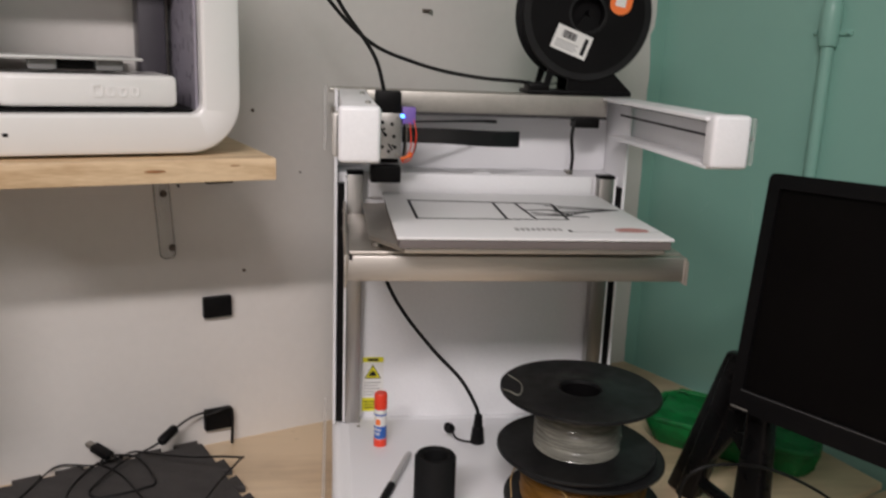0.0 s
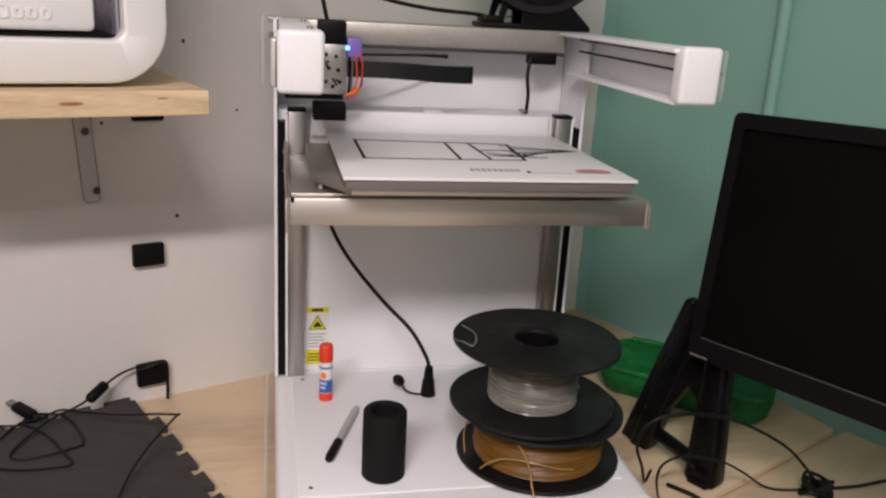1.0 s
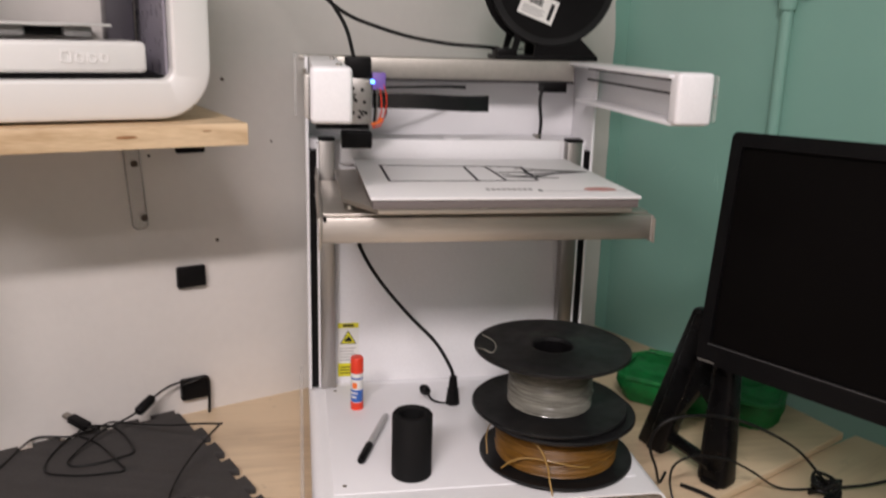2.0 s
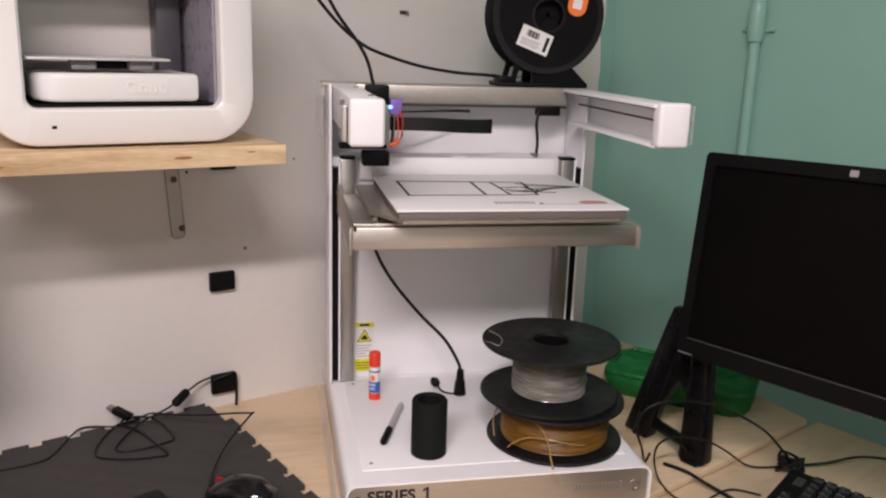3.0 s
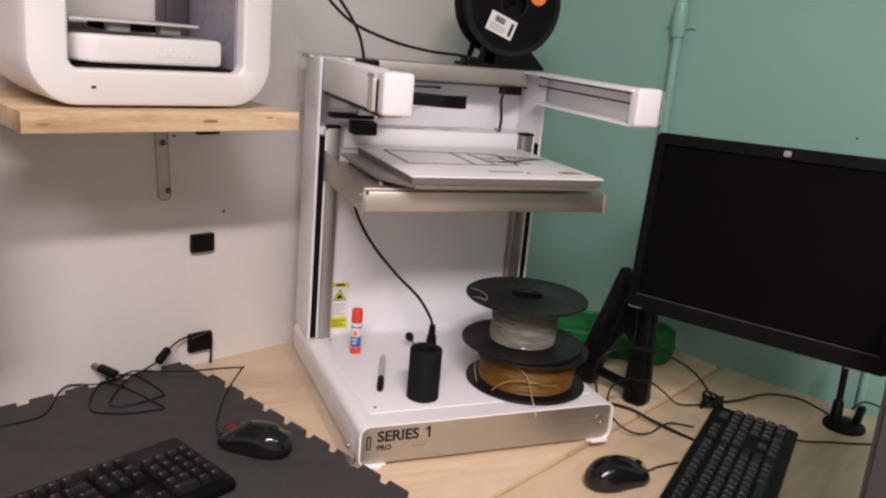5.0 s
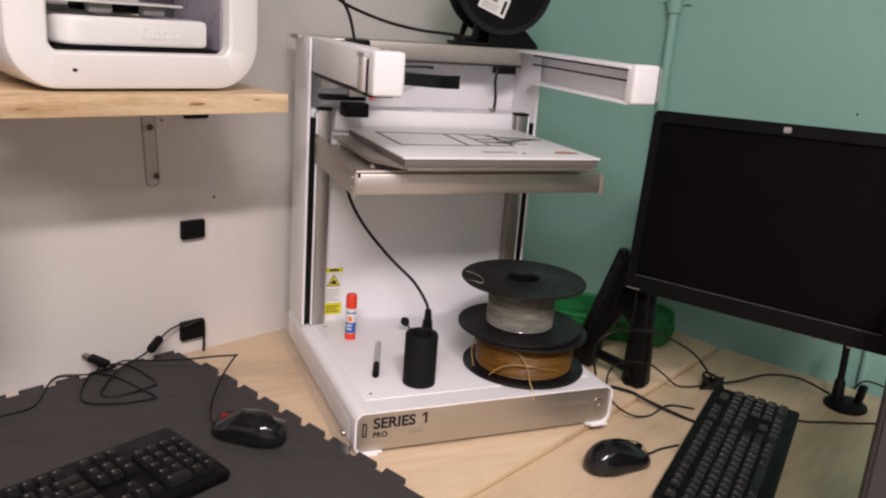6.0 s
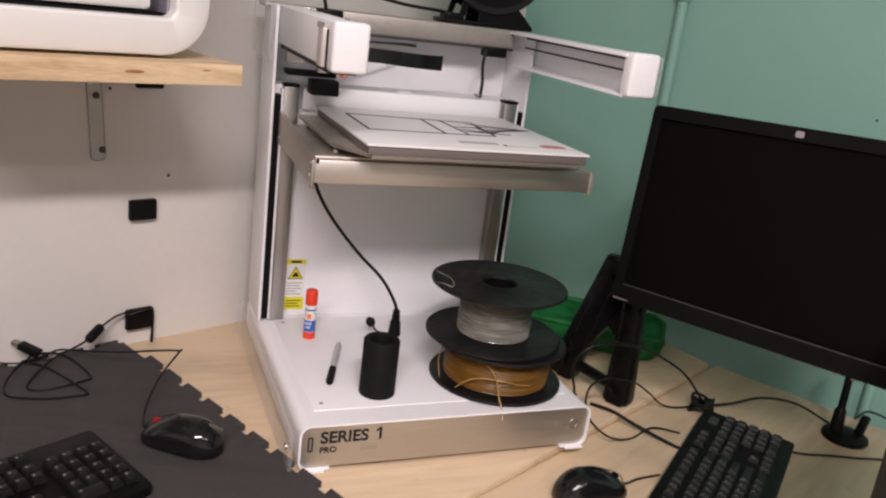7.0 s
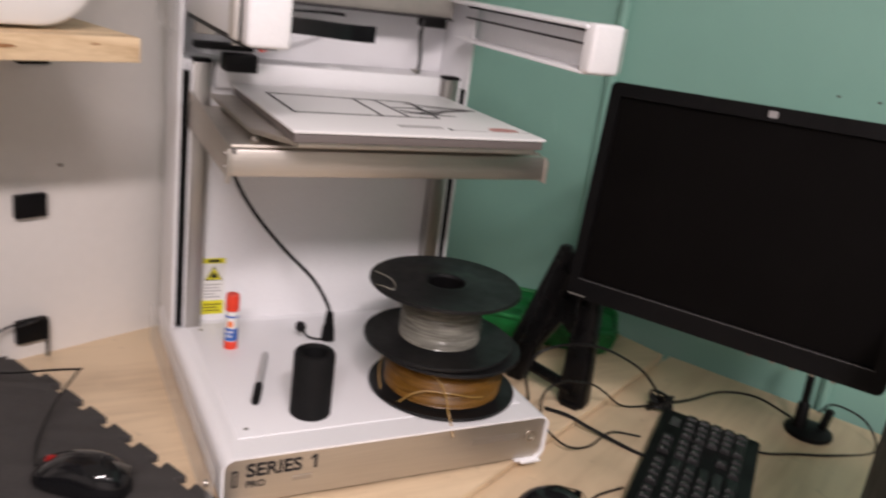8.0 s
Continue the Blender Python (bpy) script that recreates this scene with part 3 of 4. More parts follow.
part("mark", box((0.279, 0.862, SZ), (0.283, 0.872, SZ + 0.0004)), INK, sheet)
part("mark", box((0.283, 0.862, SZ), (0.392, 0.864, SZ + 0.0004)), GREY_INK, sheet)
part("mark", lathe([(0, 0.0004), (0.021, 0.0004), (0.021, 0)], 24, m=pose(0.360, 0.874, SZ) @ Matrix.Diagonal((1, 0.6, 1, 1))), material("faded_red", (0.45, 0.22, 0.2), 0.6), sheet)
# Warning label on the back panel
label = part("warning_label", box((0.046, 1.1480, 0.842), (0.079, 1.1487, 0.932)), PAPER, printer, "yellow and white warning label")
part("mark", box((0.046, 1.1474, 0.842), (0.079, 1.1480, 0.864)), YELLOW, label)
part("mark", box((0.046, 1.1474, 0.924), (0.079, 1.1480, 0.932)), YELLOW, label)
part("mark", prism([(0.0495, 0.897), (0.0755, 0.897), (0.0625, 0.920)], -1.1480, -1.1474, m=RX90), YELLOW, label)
part("mark", ring_prism([(0.0495, 0.897), (0.0755, 0.897), (0.0625, 0.920)], [(0.0512, 0.898), (0.0738, 0.898), (0.0625, 0.9178)], -1.1474, -1.1470, m=RX90), INK, label)
part("mark", prism([(0.056, 0.901), (0.069, 0.901), (0.066, 0.907), (0.0625, 0.910), (0.058, 0.905)], -1.1474, -1.1470, m=RX90), INK, label)
for k, w in enumerate((0.026, 0.022, 0.025, 0.016, 0.024)):
    part("mark", box((0.049, 1.1474, 0.889 - 0.005 * k), (0.049 + w, 1.1480, 0.8905 - 0.005 * k)), GREY_INK, label)
for k, w in enumerate((0.026, 0.02, 0.024)):
    part("mark", box((0.049, 1.1470, 0.857 - 0.005 * k), (0.049 + w, 1.1474, 0.8585 - 0.005 * k)), INK, label)
part("mark", box((0.054, 1.1470, 0.926), (0.071, 1.1474, 0.930)), INK, label)
# Power lead and plug
lead = thing("power_lead", pose(0, 0, 0), "black power lead hanging behind the bed to a plug", "cable")
part("cord", tube([(0.066, 1.13, 1.135), (0.069, 1.12, 1.10), (0.081, 1.11, 1.06), (0.108, 1.1, 1.015), (0.15, 1.085, 0.965), (0.19, 1.068, 0.925), (0.212, 1.055, 0.888), (0.216, 1.052, 0.87)], 0.0028), CABLE, lead)
part("plug", lathe([(0, 0.044), (0.0055, 0.044), (0.007, 0.03), (0.0065, 0.026), (0.0085, 0.024), (0.0105, 0.004), (0.011, 0), (0, 0)], 18, m=pose(0.216, 1.052, ZP + 0.0015)), BLACK, lead)
part("cap", lathe([(0, 0.018), (0.005, 0.016), (0.008, 0.008), (0.007, 0), (0, 0)], 16, m=pose(0.176, 1.058, ZP + 0.020, 35, -35)), BLACK, lead)
part("strap", tube([(0.177, 1.056, ZP + 0.021), (0.183, 1.051, ZP + 0.010), (0.196, 1.049, ZP + 0.005), (0.21, 1.048, ZP + 0.004)], 0.0016, 6), BLACK, lead)
# ---- things on the base ----
FLOOR = ZP + 0.0015


def spool(name, label, x, y, z, h, mat, core, rim=0.1035):
    ob = thing(name, pose(x, y, z), label, "filament spool", "filament spools")
    for nm, z0 in (("flange", 0.0), ("flange", h - 0.005)):
        part(nm, lathe([(0.0265, z0), (rim - 0.0015, z0), (rim, z0 + 0.0012), (rim, z0 + 0.0038), (rim - 0.0015, z0 + 0.005), (rim - 0.0045, z0 + 0.0042), (0.036, z0 + 0.0042), (0.0345, z0 + 0.0048), (0.0275, z0 + 0.0048)], 72, closed=True), BLACK_SOFT, ob)
    part("hub", lathe([(0.026, 0.004), (0.030, 0.004), (0.030, h - 0.004), (0.026, h - 0.004)], 32, closed=True), BLACK, ob)
    prof, z0 = [(0.03, 0.006)], 0.0062
    while z0 < h - 0.008:
        prof += [(core - 0.0009, z0), (core + 0.0007 * noise.noise((z0 * 240, core * 9, 0)), z0 + 0.00085)]
        z0 += 0.0017
    part("winding", lathe(prof + [(0.03, h - 0.006)], 56), mat, ob)
    return ob


low = spool("filament_spool", "black spool of gold filament lying on the printer base", 0.3265, 0.882, FLOOR, 0.067, GOLD, 0.081, rim=0.1025)
up = spool("filament_spool", "black spool of clear filament stacked on another spool", 0.3165, 0.890, FLOOR + 0.0685, 0.085, NATURAL, 0.056)
LOOSE = material("loose_gold_filament", (0.31, 0.185, 0.05), 0.35)
random.seed(21)
for ob, core, h, mat, count in ((low, 0.081, 0.067, GOLD, 9), (up, 0.056, 0.085, NATURAL, 5)):
    for k in range(count):
        z0, tip, turn, arc = random.uniform(0.022, h - 0.022), random.uniform(-0.011, 0.011), random.uniform(150, 290), random.uniform(90, 200)
        pts = [((core + 0.0011) * math.cos(radians(turn + arc * q / 14)), (core + 0.0011) * math.sin(radians(turn + arc * q / 14)), z0 + tip * math.sin(radians(arc * q / 14 - arc / 2))) for q in range(15)]
        part("strand", tube(pts, 0.00085, 6, 2), mat, ob)
part("loose_end", tube([(-0.062, -0.056, 0.058), (-0.046, -0.073, 0.05), (-0.037, -0.084, 0.03), (-0.0345, -0.092, 0.01), (-0.034, -0.099, 0.003), (-0.034, -0.1105, -0.014)], 0.0013, 6), LOOSE, low)
part("loose_end", tube([(-0.086, -0.048, 0.010), (-0.076, -0.055, 0.022), (-0.058, -0.063, 0.030), (-0.03, -0.0795, 0.032), (0.0, -0.0845, 0.026), (0.02, -0.0815, 0.022)], 0.0011, 6), LOOSE, low)
part("loose_end", tube([(-0.096, -0.008, 0.009), (-0.094, 0.008, 0.03), (-0.083, 0.02, 0.047)], 0.0009, 6), LOOSE, low)
part("loose_end", tube([(-0.085, 0.045, 0.086), (-0.076, 0.02, 0.0865), (-0.078, -0.005, 0.087), (-0.087, -0.022, 0.0865), (-0.097, -0.012, 0.088), (-0.102, 0.002, 0.084)], 0.001, 6), NATURAL, up)
cup = thing("pen_pot", pose(0.1262, 0.852, FLOOR) @ Matrix.Diagonal((1, 1, 0.96, 1)), "matt black printed cylinder with a round hole", "pen pot")
part("body", lathe([(0, 0), (0.0248, 0), (0.0258, 0.001), (0.0258, 0.085), (0.024, 0.088), (0.0175, 0.088), (0.016, 0.086), (0.016, 0.02), (0, 0.02)], 40), material("matt_black", (0.006, 0.006, 0.0063), 0.75, spec=0.18, bump=0.2, bump_scale=700), cup)
glue = thing("glue_stick", pose(0.0700, 1.052, FLOOR) @ Matrix.Diagonal((0.92, 0.92, 0.93, 1)), "glue stick with a red cap and a blue and white label", "glue stick")
part("body", lathe([(0, 0.012), (0.0098, 0.012), (0.0098, 0.066), (0, 0.066)], 28), PAPER, glue)
part("base", lathe([(0, 0), (0.0104, 0), (0.0104, 0.012), (0.0096, 0.013), (0, 0.013)], 28), RED, glue)
part("cap", lathe([(0.0098, 0.062), (0.0106, 0.063), (0.0104, 0.086), (0.009, 0.0885), (0, 0.089)], 28), RED, glue)
part("band", lathe([(0.0099, 0.0135), (0.01, 0.014), (0.01, 0.034), (0.0099, 0.0345)], 28), BLUE, glue)
for k, (z, w) in enumerate(((0.020, 5), (0.027, 7))):
    for q in range(w):
        part("mark", box((-0.0006, -0.0102, z), (0.0006, -0.0099, z + 0.004), m=pose(0, 0, 0, 0, 0, -30 + (q - w / 2) * 11)), PAPER, glue)
part("picture", prism(rounded(-0.004, 0.037, 0.004, 0.047, 0.003), 0.0098, 0.0102, m=pose(0, 0, 0, 0, 0, -25) @ RX90), ORANGE, glue)
part("mark", lathe([(0.0099, 0.052), (0.01, 0.0525), (0.01, 0.0545), (0.0099, 0.055)], 28), BLUE, glue)
a, b = Vector((0.063, 0.880, FLOOR + 0.0055)), Vector((0.113, 1.02, FLOOR + 0.0055))
pen = thing("marker_pen", Matrix.Translation(a) @ (b - a).to_track_quat("Z", "Y").to_matrix().to_4x4(), "grey marker pen with a black cap lying down", "marker pen")
part("cap", lathe([(0, 0), (0.0045, 0.001), (0.0055, 0.006), (0.0055, 0.045), (0, 0.045)], 18), BLACK, pen)
part("barrel", lathe([(0, 0.045), (0.0045, 0.045), (0.005, 0.06), (0.0048, 0.13), (0.003, 0.14), (0, 0.141)], 18), material("grey_barrel", (0.45, 0.45, 0.45), 0.35), pen)

# ---- spool on top of the printer ----
holder = thing("spool_holder", pose(0, 0, ZT + 0.001), "black printed spool holder standing on the printer", "spool holder")
part("base_plate", box((0.292, 1.178, 0), (0.455, 1.245, 0.007), 0.002), BLACK, holder)
for y in (1.180, 1.238):
    part("upright", prism([(0.300, 0.006), (0.314, 0.006), (0.326, 0.06), (0.372, 0.118), (0.392, 0.118), (0.408, 0.05), (0.455, 0.006), (0.352, 0.006), (0.354, 0.05), (0.374, 0.095), (0.338, 0.055), (0.322, 0.006)], -y - 0.006, -y, m=RX90), BLACK, holder)
part("foot", box((0.292, 1.178, 0.004), (0.325, 1.215, 0.017), 0.003), BLACK, holder)
part("rod", tube([(0.382, 1.175, 0.122), (0.382, 1.25, 0.122)], 0.006), BLACK, holder)
top = thing("filament_spool", pose(0.376, 1.232, 1.464, 90), "full black spool with a white label standing in a holder", "filament spool", "filament spools")
for z0 in (0.0, 0.052):
    part("flange", lathe([(0.026, z0), (0.098, z0), (0.1, z0 + 0.002), (0.098, z0 + 0.004), (0.026, z0 + 0.004)], 64, closed=True), BLACK_SOFT, top)
part("winding", lathe([(0.026, 0.004), (0.09, 0.004), (0.091, 0.03), (0.09, 0.052), (0.026, 0.052)], 56, closed=True), BLACK, top)
part("hub", lathe([(0, 0.02), (0.028, 0.02), (0.028, 0.036), (0, 0.036)], 32), BLACK, top)
part("face", lathe([(0.03, 0.056), (0.086, 0.056), (0.088, 0.0572), (0.03, 0.0572)], 48, closed=True), BLACK, top)
tag = part("label", box((-0.029, -0.018, 0), (0.029, 0.018, 0.0008)), PAPER, top, "white paper label with print")
tag.matrix_local = pose(-0.023, -0.042, 0.0575, 0, 0, -20)
for k in range(11):
    part("mark", box((-0.018 + k * 0.0021, 0.002, 0.0008), (-0.018 + k * 0.0021 + 0.0009 + 0.0005 * (k % 3), 0.013, 0.0011)), INK, tag)
for k in range(4):
    part("mark", box((-0.024, -0.004 - k * 0.0032, 0.0008), (0.012 - 0.004 * (k % 2), -0.0025 - k * 0.0032, 0.0011)), GREY_INK, tag)
part("mark", box((0.018, -0.013, 0.0008), (0.024, 0.012, 0.0011)), INK, tag)
part("sticker", prism(rounded(-0.017, -0.022, 0.017, 0.022, 0.016), 0, 0.0007), ORANGE, top, "orange round-ended sticker").matrix_local = pose(0.050, 0.022, 0.0575, 0, 0, -10)
part("sticker", box((-0.008, -0.008, 0), (0.008, 0.008, 0.0005)), PAPER, top).matrix_local = pose(0.049, 0.020, 0.0583, 0, 0, -10)

lead = thing("filament_tube", pose(0, 0, 0), "thin black feed tube arching from spool holder to carriage", "tube")
part("tube", tube([(0.30, 1.2, 1.359), (0.275, 1.195, 1.361), (0.22, 1.19, 1.364), (0.158, 1.18, 1.373), (0.105, 1.172, 1.387), (0.064, 1.165, 1.402), (0.032, 1.16, 1.424), (0.0, 1.15, 1.455), (-0.035, 1.135, 1.50), (-0.062, 1.12, 1.56), (-0.066, 1.11, 1.61), (-0.050, 1.105, 1.63), (-0.034, 1.1, 1.59), (-0.018, 1.1, 1.51), (0.008, 1.1, 1.456), (0.040, 1.1, 1.413), (0.058, 1.1, 1.382), (0.068, 1.1, 1.345)], 0.0028), CABLE, lead)
part("strand", tube([(0.318, 1.2, 1.356), (0.35, 1.2, 1.362), (0.37, 1.2, 1.372)], 0.001, 6), CABLE, lead)

# ---- wall shelf and small printer ----
W0 = pose(-0.1552, 1.2283, 0, 0, 0, WALL_A)
KNOT = material("dark_knot", (0.30, 0.14, 0.055), 0.5, vary=0.3, scale=60)
SH = pose(-0.071, 0.953, 0, 0, 0, 20)
shelf = thing("wall_shelf", SH, "thick pale wooden shelf on clear brackets", "shelf")
for kx, kz, kr in ((-0.362, 1.2505, 0.006), (-0.142, 1.2535, 0.008), (-0.05, 1.258, 0.004)):
    part("knot", lathe([(0, 0.0006), (kr * 0.6, 0.0005), (kr, 0)], 16, m=pose(kx, 0.0002, kz, 90) @ Matrix.Diagonal((1.8, 0.3, 1, 1))), KNOT, shelf)
part("board", prism([(-0.387, 0), (0, 0), (0.0, 0.29), (-0.387, 0.275)], 1.239, 1.2665, 0.0018), BOARD, shelf)
for bs, w in ((-0.1015, 0.0108), (-0.390, 0.0175)):
    low = SH.inverted() @ W0 @ pose(bs, 0, 0)
    lean = low @ pose(-0.003, 0, 1.14, 0, -3.5) @ pose(0, 0, -1.14)
    part("bracket", prism(rounded(-w - 0.003, 1.080, w - 0.001, 1.232, w * 0.8, 8), 0.001, 0.006, 0.001, m=lean @ RX90), CLEAR, shelf, "clear plastic bracket")
    part("bracket_edge", ring_prism(rounded(-w - 0.003, 1.080, w - 0.001, 1.232, w * 0.8, 8), rounded(-w - 0.0018, 1.0812, w - 0.0022, 1.2308, w * 0.7, 8), 0.0062, 0.0066, m=lean @ RX90), CLEAR_EDGE, shelf)
    part("bracket", box((-w, -0.20, 1.2325), (w, -0.001, 1.2385), 0.001, m=low), CLEAR, shelf)
    for dx, z in ((0.005, 1.097), (-0.005, 1.180)):
        part("screw", lathe([(0, 0.0035), (0.0045, 0.0025), (0.0055, 0)], 14, m=low @ pose(dx, -0.006, z, 90)), RUSTY, shelf)
    part("screw", lathe([(0, 0.003), (0.002, 0.002), (0.0025, 0)], 10, m=low @ pose(0.018, -0.001, 1.19, 90)), RUSTY, shelf)

CU = pose(-0.0745, 0.977, 1.2665, 0, 0, 20)
cube = thing("small_printer", CU, "small glossy white desktop 3d printer with a rounded frame", "3d printer")
bm = bmesh.new()
steps = [(0.0, 0.006, 0.010), (0.003, 0.0015, 0.002), (0.008, 0.0, 0.0), (0.03, 0.0, 0.0), (0.06, 0.0, 0.0), (0.10, 0.0, 0.0), (0.15, 0.002, 0.0), (0.20, 0.005, 0.0)]
rows = []
for y, out, inn in steps:
    # the flank swells out towards the back near the foot
    swell = [0.016 * math.exp(-((z - 0.085) / 0.06) ** 2) * min(1, y / 0.12) for x, z in rounded(-0.376 + out, 0.004 + out, -0.040 - out, 0.315 - out, 0.062, 10)]
    rows.append([bm.verts.new((x - (0 if x > -0.2 else w), y, z)) for (x, z), w in zip(rounded(-0.376 + out, 0.004 + out, -0.040 - out, 0.315 - out, 0.062, 10), swell)])
for y, out, inn in steps[::-1]:
    rows.append([bm.verts.new((x, y, z)) for x, z in rounded(-0.326 - inn * 0.4, 0.051 - inn * 0.4, -0.086 + inn * 0.4, 0.268 + inn * 0.4, 0.014, 10)])
n = len(rows[0])
for a, b in zip(rows, rows[1:] + rows[:1]):
    for k in range(n):
        bm.faces.new((a[k], a[(k + 1) % n], b[(k + 1) % n], b[k]))
bmesh.ops.recalc_face_normals(bm, faces=bm.faces[:])
part("frame", bm, PRINTER_WHITE, cube)
part("back_wall", box((-0.36, 0.196, 0.02), (-0.056, 0.199, 0.30)), WHITE_WALL, cube, "pale grey inner back wall")
part("inner_side", box((-0.0905, 0.02, 0.051), (-0.0875, 0.195, 0.268)), SMOKE, cube, "violet-grey inner side panel")
part("column", box((-0.135, 0.15, 0.054), (-0.1, 0.195, 0.268), 0.004), material("dark_column", (0.06, 0.055, 0.065), 0.4), cube)
part("inner_floor", box((-0.324, 0.02, 0.0512), (-0.0915, 0.195, 0.055)), BLACK, cube)
plan = [(-0.316 + 0.034 * (1 - math.cos(radians(a))), 0.052 - 0.040 * math.sin(radians(a))) for a in range(0, 91, 10)]
plan += [(-0.120, 0.012), (-0.114, 0.015), (-0.112, 0.021), (-0.112, 0.15), (-0.316, 0.15)]
drawer = part("drawer", prism(plan, 0.058, 0.094, 0.006, seg=3), PRINTER_WHITE, cube)
for k, (x, w) in enumerate(((-0.207, 0.013), (-0.191, 0.010), (-0.178, 0.010), (-0.165, 0.010))):
    part("emblem", ring_prism(rounded(x, 0.069, x + w, 0.084 - 0.003 * (k > 0), 0.004), rounded(x + 0.003, 0.072, x + w - 0.003, 0.081 - 0.003 * (k > 0), 0.0015), -0.0125, -0.0105, m=RX90), PRINTER_WHITE, drawer)
part("carrier", box((-0.26, 0.04, 0.099), (-0.17, 0.13, 0.109), 0.003), BLACK, cube)
for x in (-0.27, -0.2):
    part("support", box((x, 0.02, 0.098), (x + 0.03, 0.04, 0.112), 0.003), material("grey_support", (0.2, 0.2, 0.2), 0.5), cube)
part("build_plate", box((-0.322, 0.01, 0.110), (-0.150, 0.18, 0.1132), 0.001), material("frosted_plate", (0.6, 0.6, 0.58), 0.3), cube)
part("port", box((-0.3, -0.0008, 0.026), (-0.294, 0.004, 0.030), 0.0008), BLACK, cube)

board = thing("notice_board", W0 @ pose(-0.45, 0, 1.23), "dusty mauve fabric notice board on the white wall", "notice board")
part("panel", box((-0.7, -0.012, 0), (0.0, 0, 0.7), 0.003), material("mauve_fabric", (0.22, 0.15, 0.155), 0.85, grain=0.15, grain_scale=400, bump=0.2, bump_scale=600), board)
part("edge_strip", box((0.0, -0.014, -0.004), (0.006, 0, 0.704), 0.001), ALU, board)

# ---- marks and pads on the white wall ----
for s, z, sz in ((0.015, 1.049, 0.003), (0.033, 1.302, 0.003), (0.110, 1.203, 0.002)):
    dot = thing("wall_plug", W0 @ pose(s, 0, z, 90), "small dark screw hole plug in the wall", "wall plug", "wall plugs")
    part("plug", lathe([(0, 0.0012), (sz * 0.7, 0.001), (sz, 0)], 10), RUSTY, dot)
clip = thing("wall_clip", W0 @ pose(0.333, 0, 1.466), "small bent metal clip on the wall", "wall clip")
part("clip", box((-0.008, -0.004, -0.003), (0.008, 0, 0.003), 0.001), RUSTY, clip)
part("clip", box((0.003, -0.007, -0.004), (0.009, -0.004, 0.001), 0.001), SCREW, clip)
for s, z, w, h in ((-0.031, 0.996, 0.0225, 0.017), (-0.023, 1.208, 0.022, 0.016), (-0.035, 0.806, 0.022, 0.018)):
    pad = thing("cable_pad", W0 @ pose(s, 0, z), "square black cable pad stuck to the white wall", "cable pad", "cable pads")
    part("pad", box((-w, -0.012, -h), (w, 0, h), 0.003), BLACK, pad)
    if z < 0.9:
        part("band", tube([(-0.02, -0.013, 0.012), (0, -0.02, 0.019), (0.02, -0.013, 0.017), (0.022, -0.012, -0.02), (0.021, -0.012, -0.045)], 0.0025), CABLE, pad)

# ---- pipe on the green wall ----
pipe = thing("wall_pipe", WB @ pose(0.352, 0, 0), "thin green-painted conduit pipe up the wall", "pipe")
part("pipe", tube([(0, -0.013, 0.3), (0, -0.013, CEILING)], 0.0105, 14), GREEN_WALL, pipe)
part("coupling", lathe([(0.0105, -0.03), (0.014, -0.028), (0.0165, -0.01), (0.0165, 0.03), (0.014, 0.045), (0.0105, 0.05)], 20, m=pose(0, -0.014, 1.462)), GREEN_WALL, pipe)
part("strap", box((-0.034, -0.005, 1.452), (0.034, -0.0005, 1.460), 0.001), GREEN_WALL, pipe)
for x in (-0.028, 0.028):
    part("screw", lathe([(0, 0.004), (0.003, 0.003), (0.004, 0)], 10, m=pose(x, -0.005, 1.456, 90)), GREEN_WALL, pipe)
second = thing("wall_pipe", WB @ pose(0.860, 0, 0), "thin green-painted conduit low behind the usb hub", "pipe")
part("pipe", tube([(0, -0.010, 0.3), (0, -0.010, CEILING)], 0.009, 14), GREEN_WALL, second)
for s, z in ((0.748, 1.269), (0.811, 1.270)):
    dot = thing("wall_plug", WB @ pose(s, 0, z, 90), "small dark chip in the green wall", "wall plug", "wall plugs")
    part("plug", lathe([(0, 0.0012), (0.0018, 0.001), (0.0026, 0)], 10), RUSTY, dot)

wall_g = bpy.data.objects["wall_green"]
SCUFF = material("pale_scuff", (0.30, 0.50, 0.43), 0.5)
random.seed(12)
for sx, sz, turn, length in ((0.132, 1.122, 30, 0.012), (0.140, 1.128, 40, 0.010), (0.126, 1.113, 25, 0.008), (0.238, 1.115, 88, 0.045), (0.246, 1.10, 92, 0.03), (0.21, 0.99, 70, 0.01), (0.42, 1.19, 85, 0.012), (0.19, 0.93, 50, 0.008)):
    pts = [(sx + length * k / 4 * math.cos(radians(turn)) + random.uniform(-0.001, 0.001), -0.0002, sz + length * k / 4 * math.sin(radians(turn))) for k in range(5)]
    part("scuff", tube(pts, 0.0006, 5, 2), SCUFF, wall_g)

# ---- monitor ----
mon = thing("monitor", pose(0.547, 0.915, LT, 0, 0, -60.6), "black widescreen monitor, switched off, on an a-frame stand", "monitor")
PW, PH, PZ = 0.4354, 0.3158, 0.9512 - LT
TILT = mon.matrix_world.inverted() @ pose(0.5269, 0.9005, LT + PZ, 0, 0, -64.16) @ pose(0, 0, 0, -7.75) @ pose(0, 0, 0, 0, -1.96) @ pose(0, 0.012, 0)
case = part("case", prism(rounded(0, 0, PW, PH, 0.009), -0.004, 0.0, m=TILT @ RX90), BLACK, mon)
part("back", prism(rounded(0.01, 0.01, PW - 0.01, PH - 0.01, 0.02), -0.04, -0.004, 0.008, m=TILT @ RX90), BLACK, case)
part("bezel", ring_prism(rounded(0, 0, PW, PH, 0.009), rounded(0.017, 0.029, PW - 0.017, PH - 0.019, 0.002), 0.0, 0.012, m=TILT @ RX90), BLACK, case)
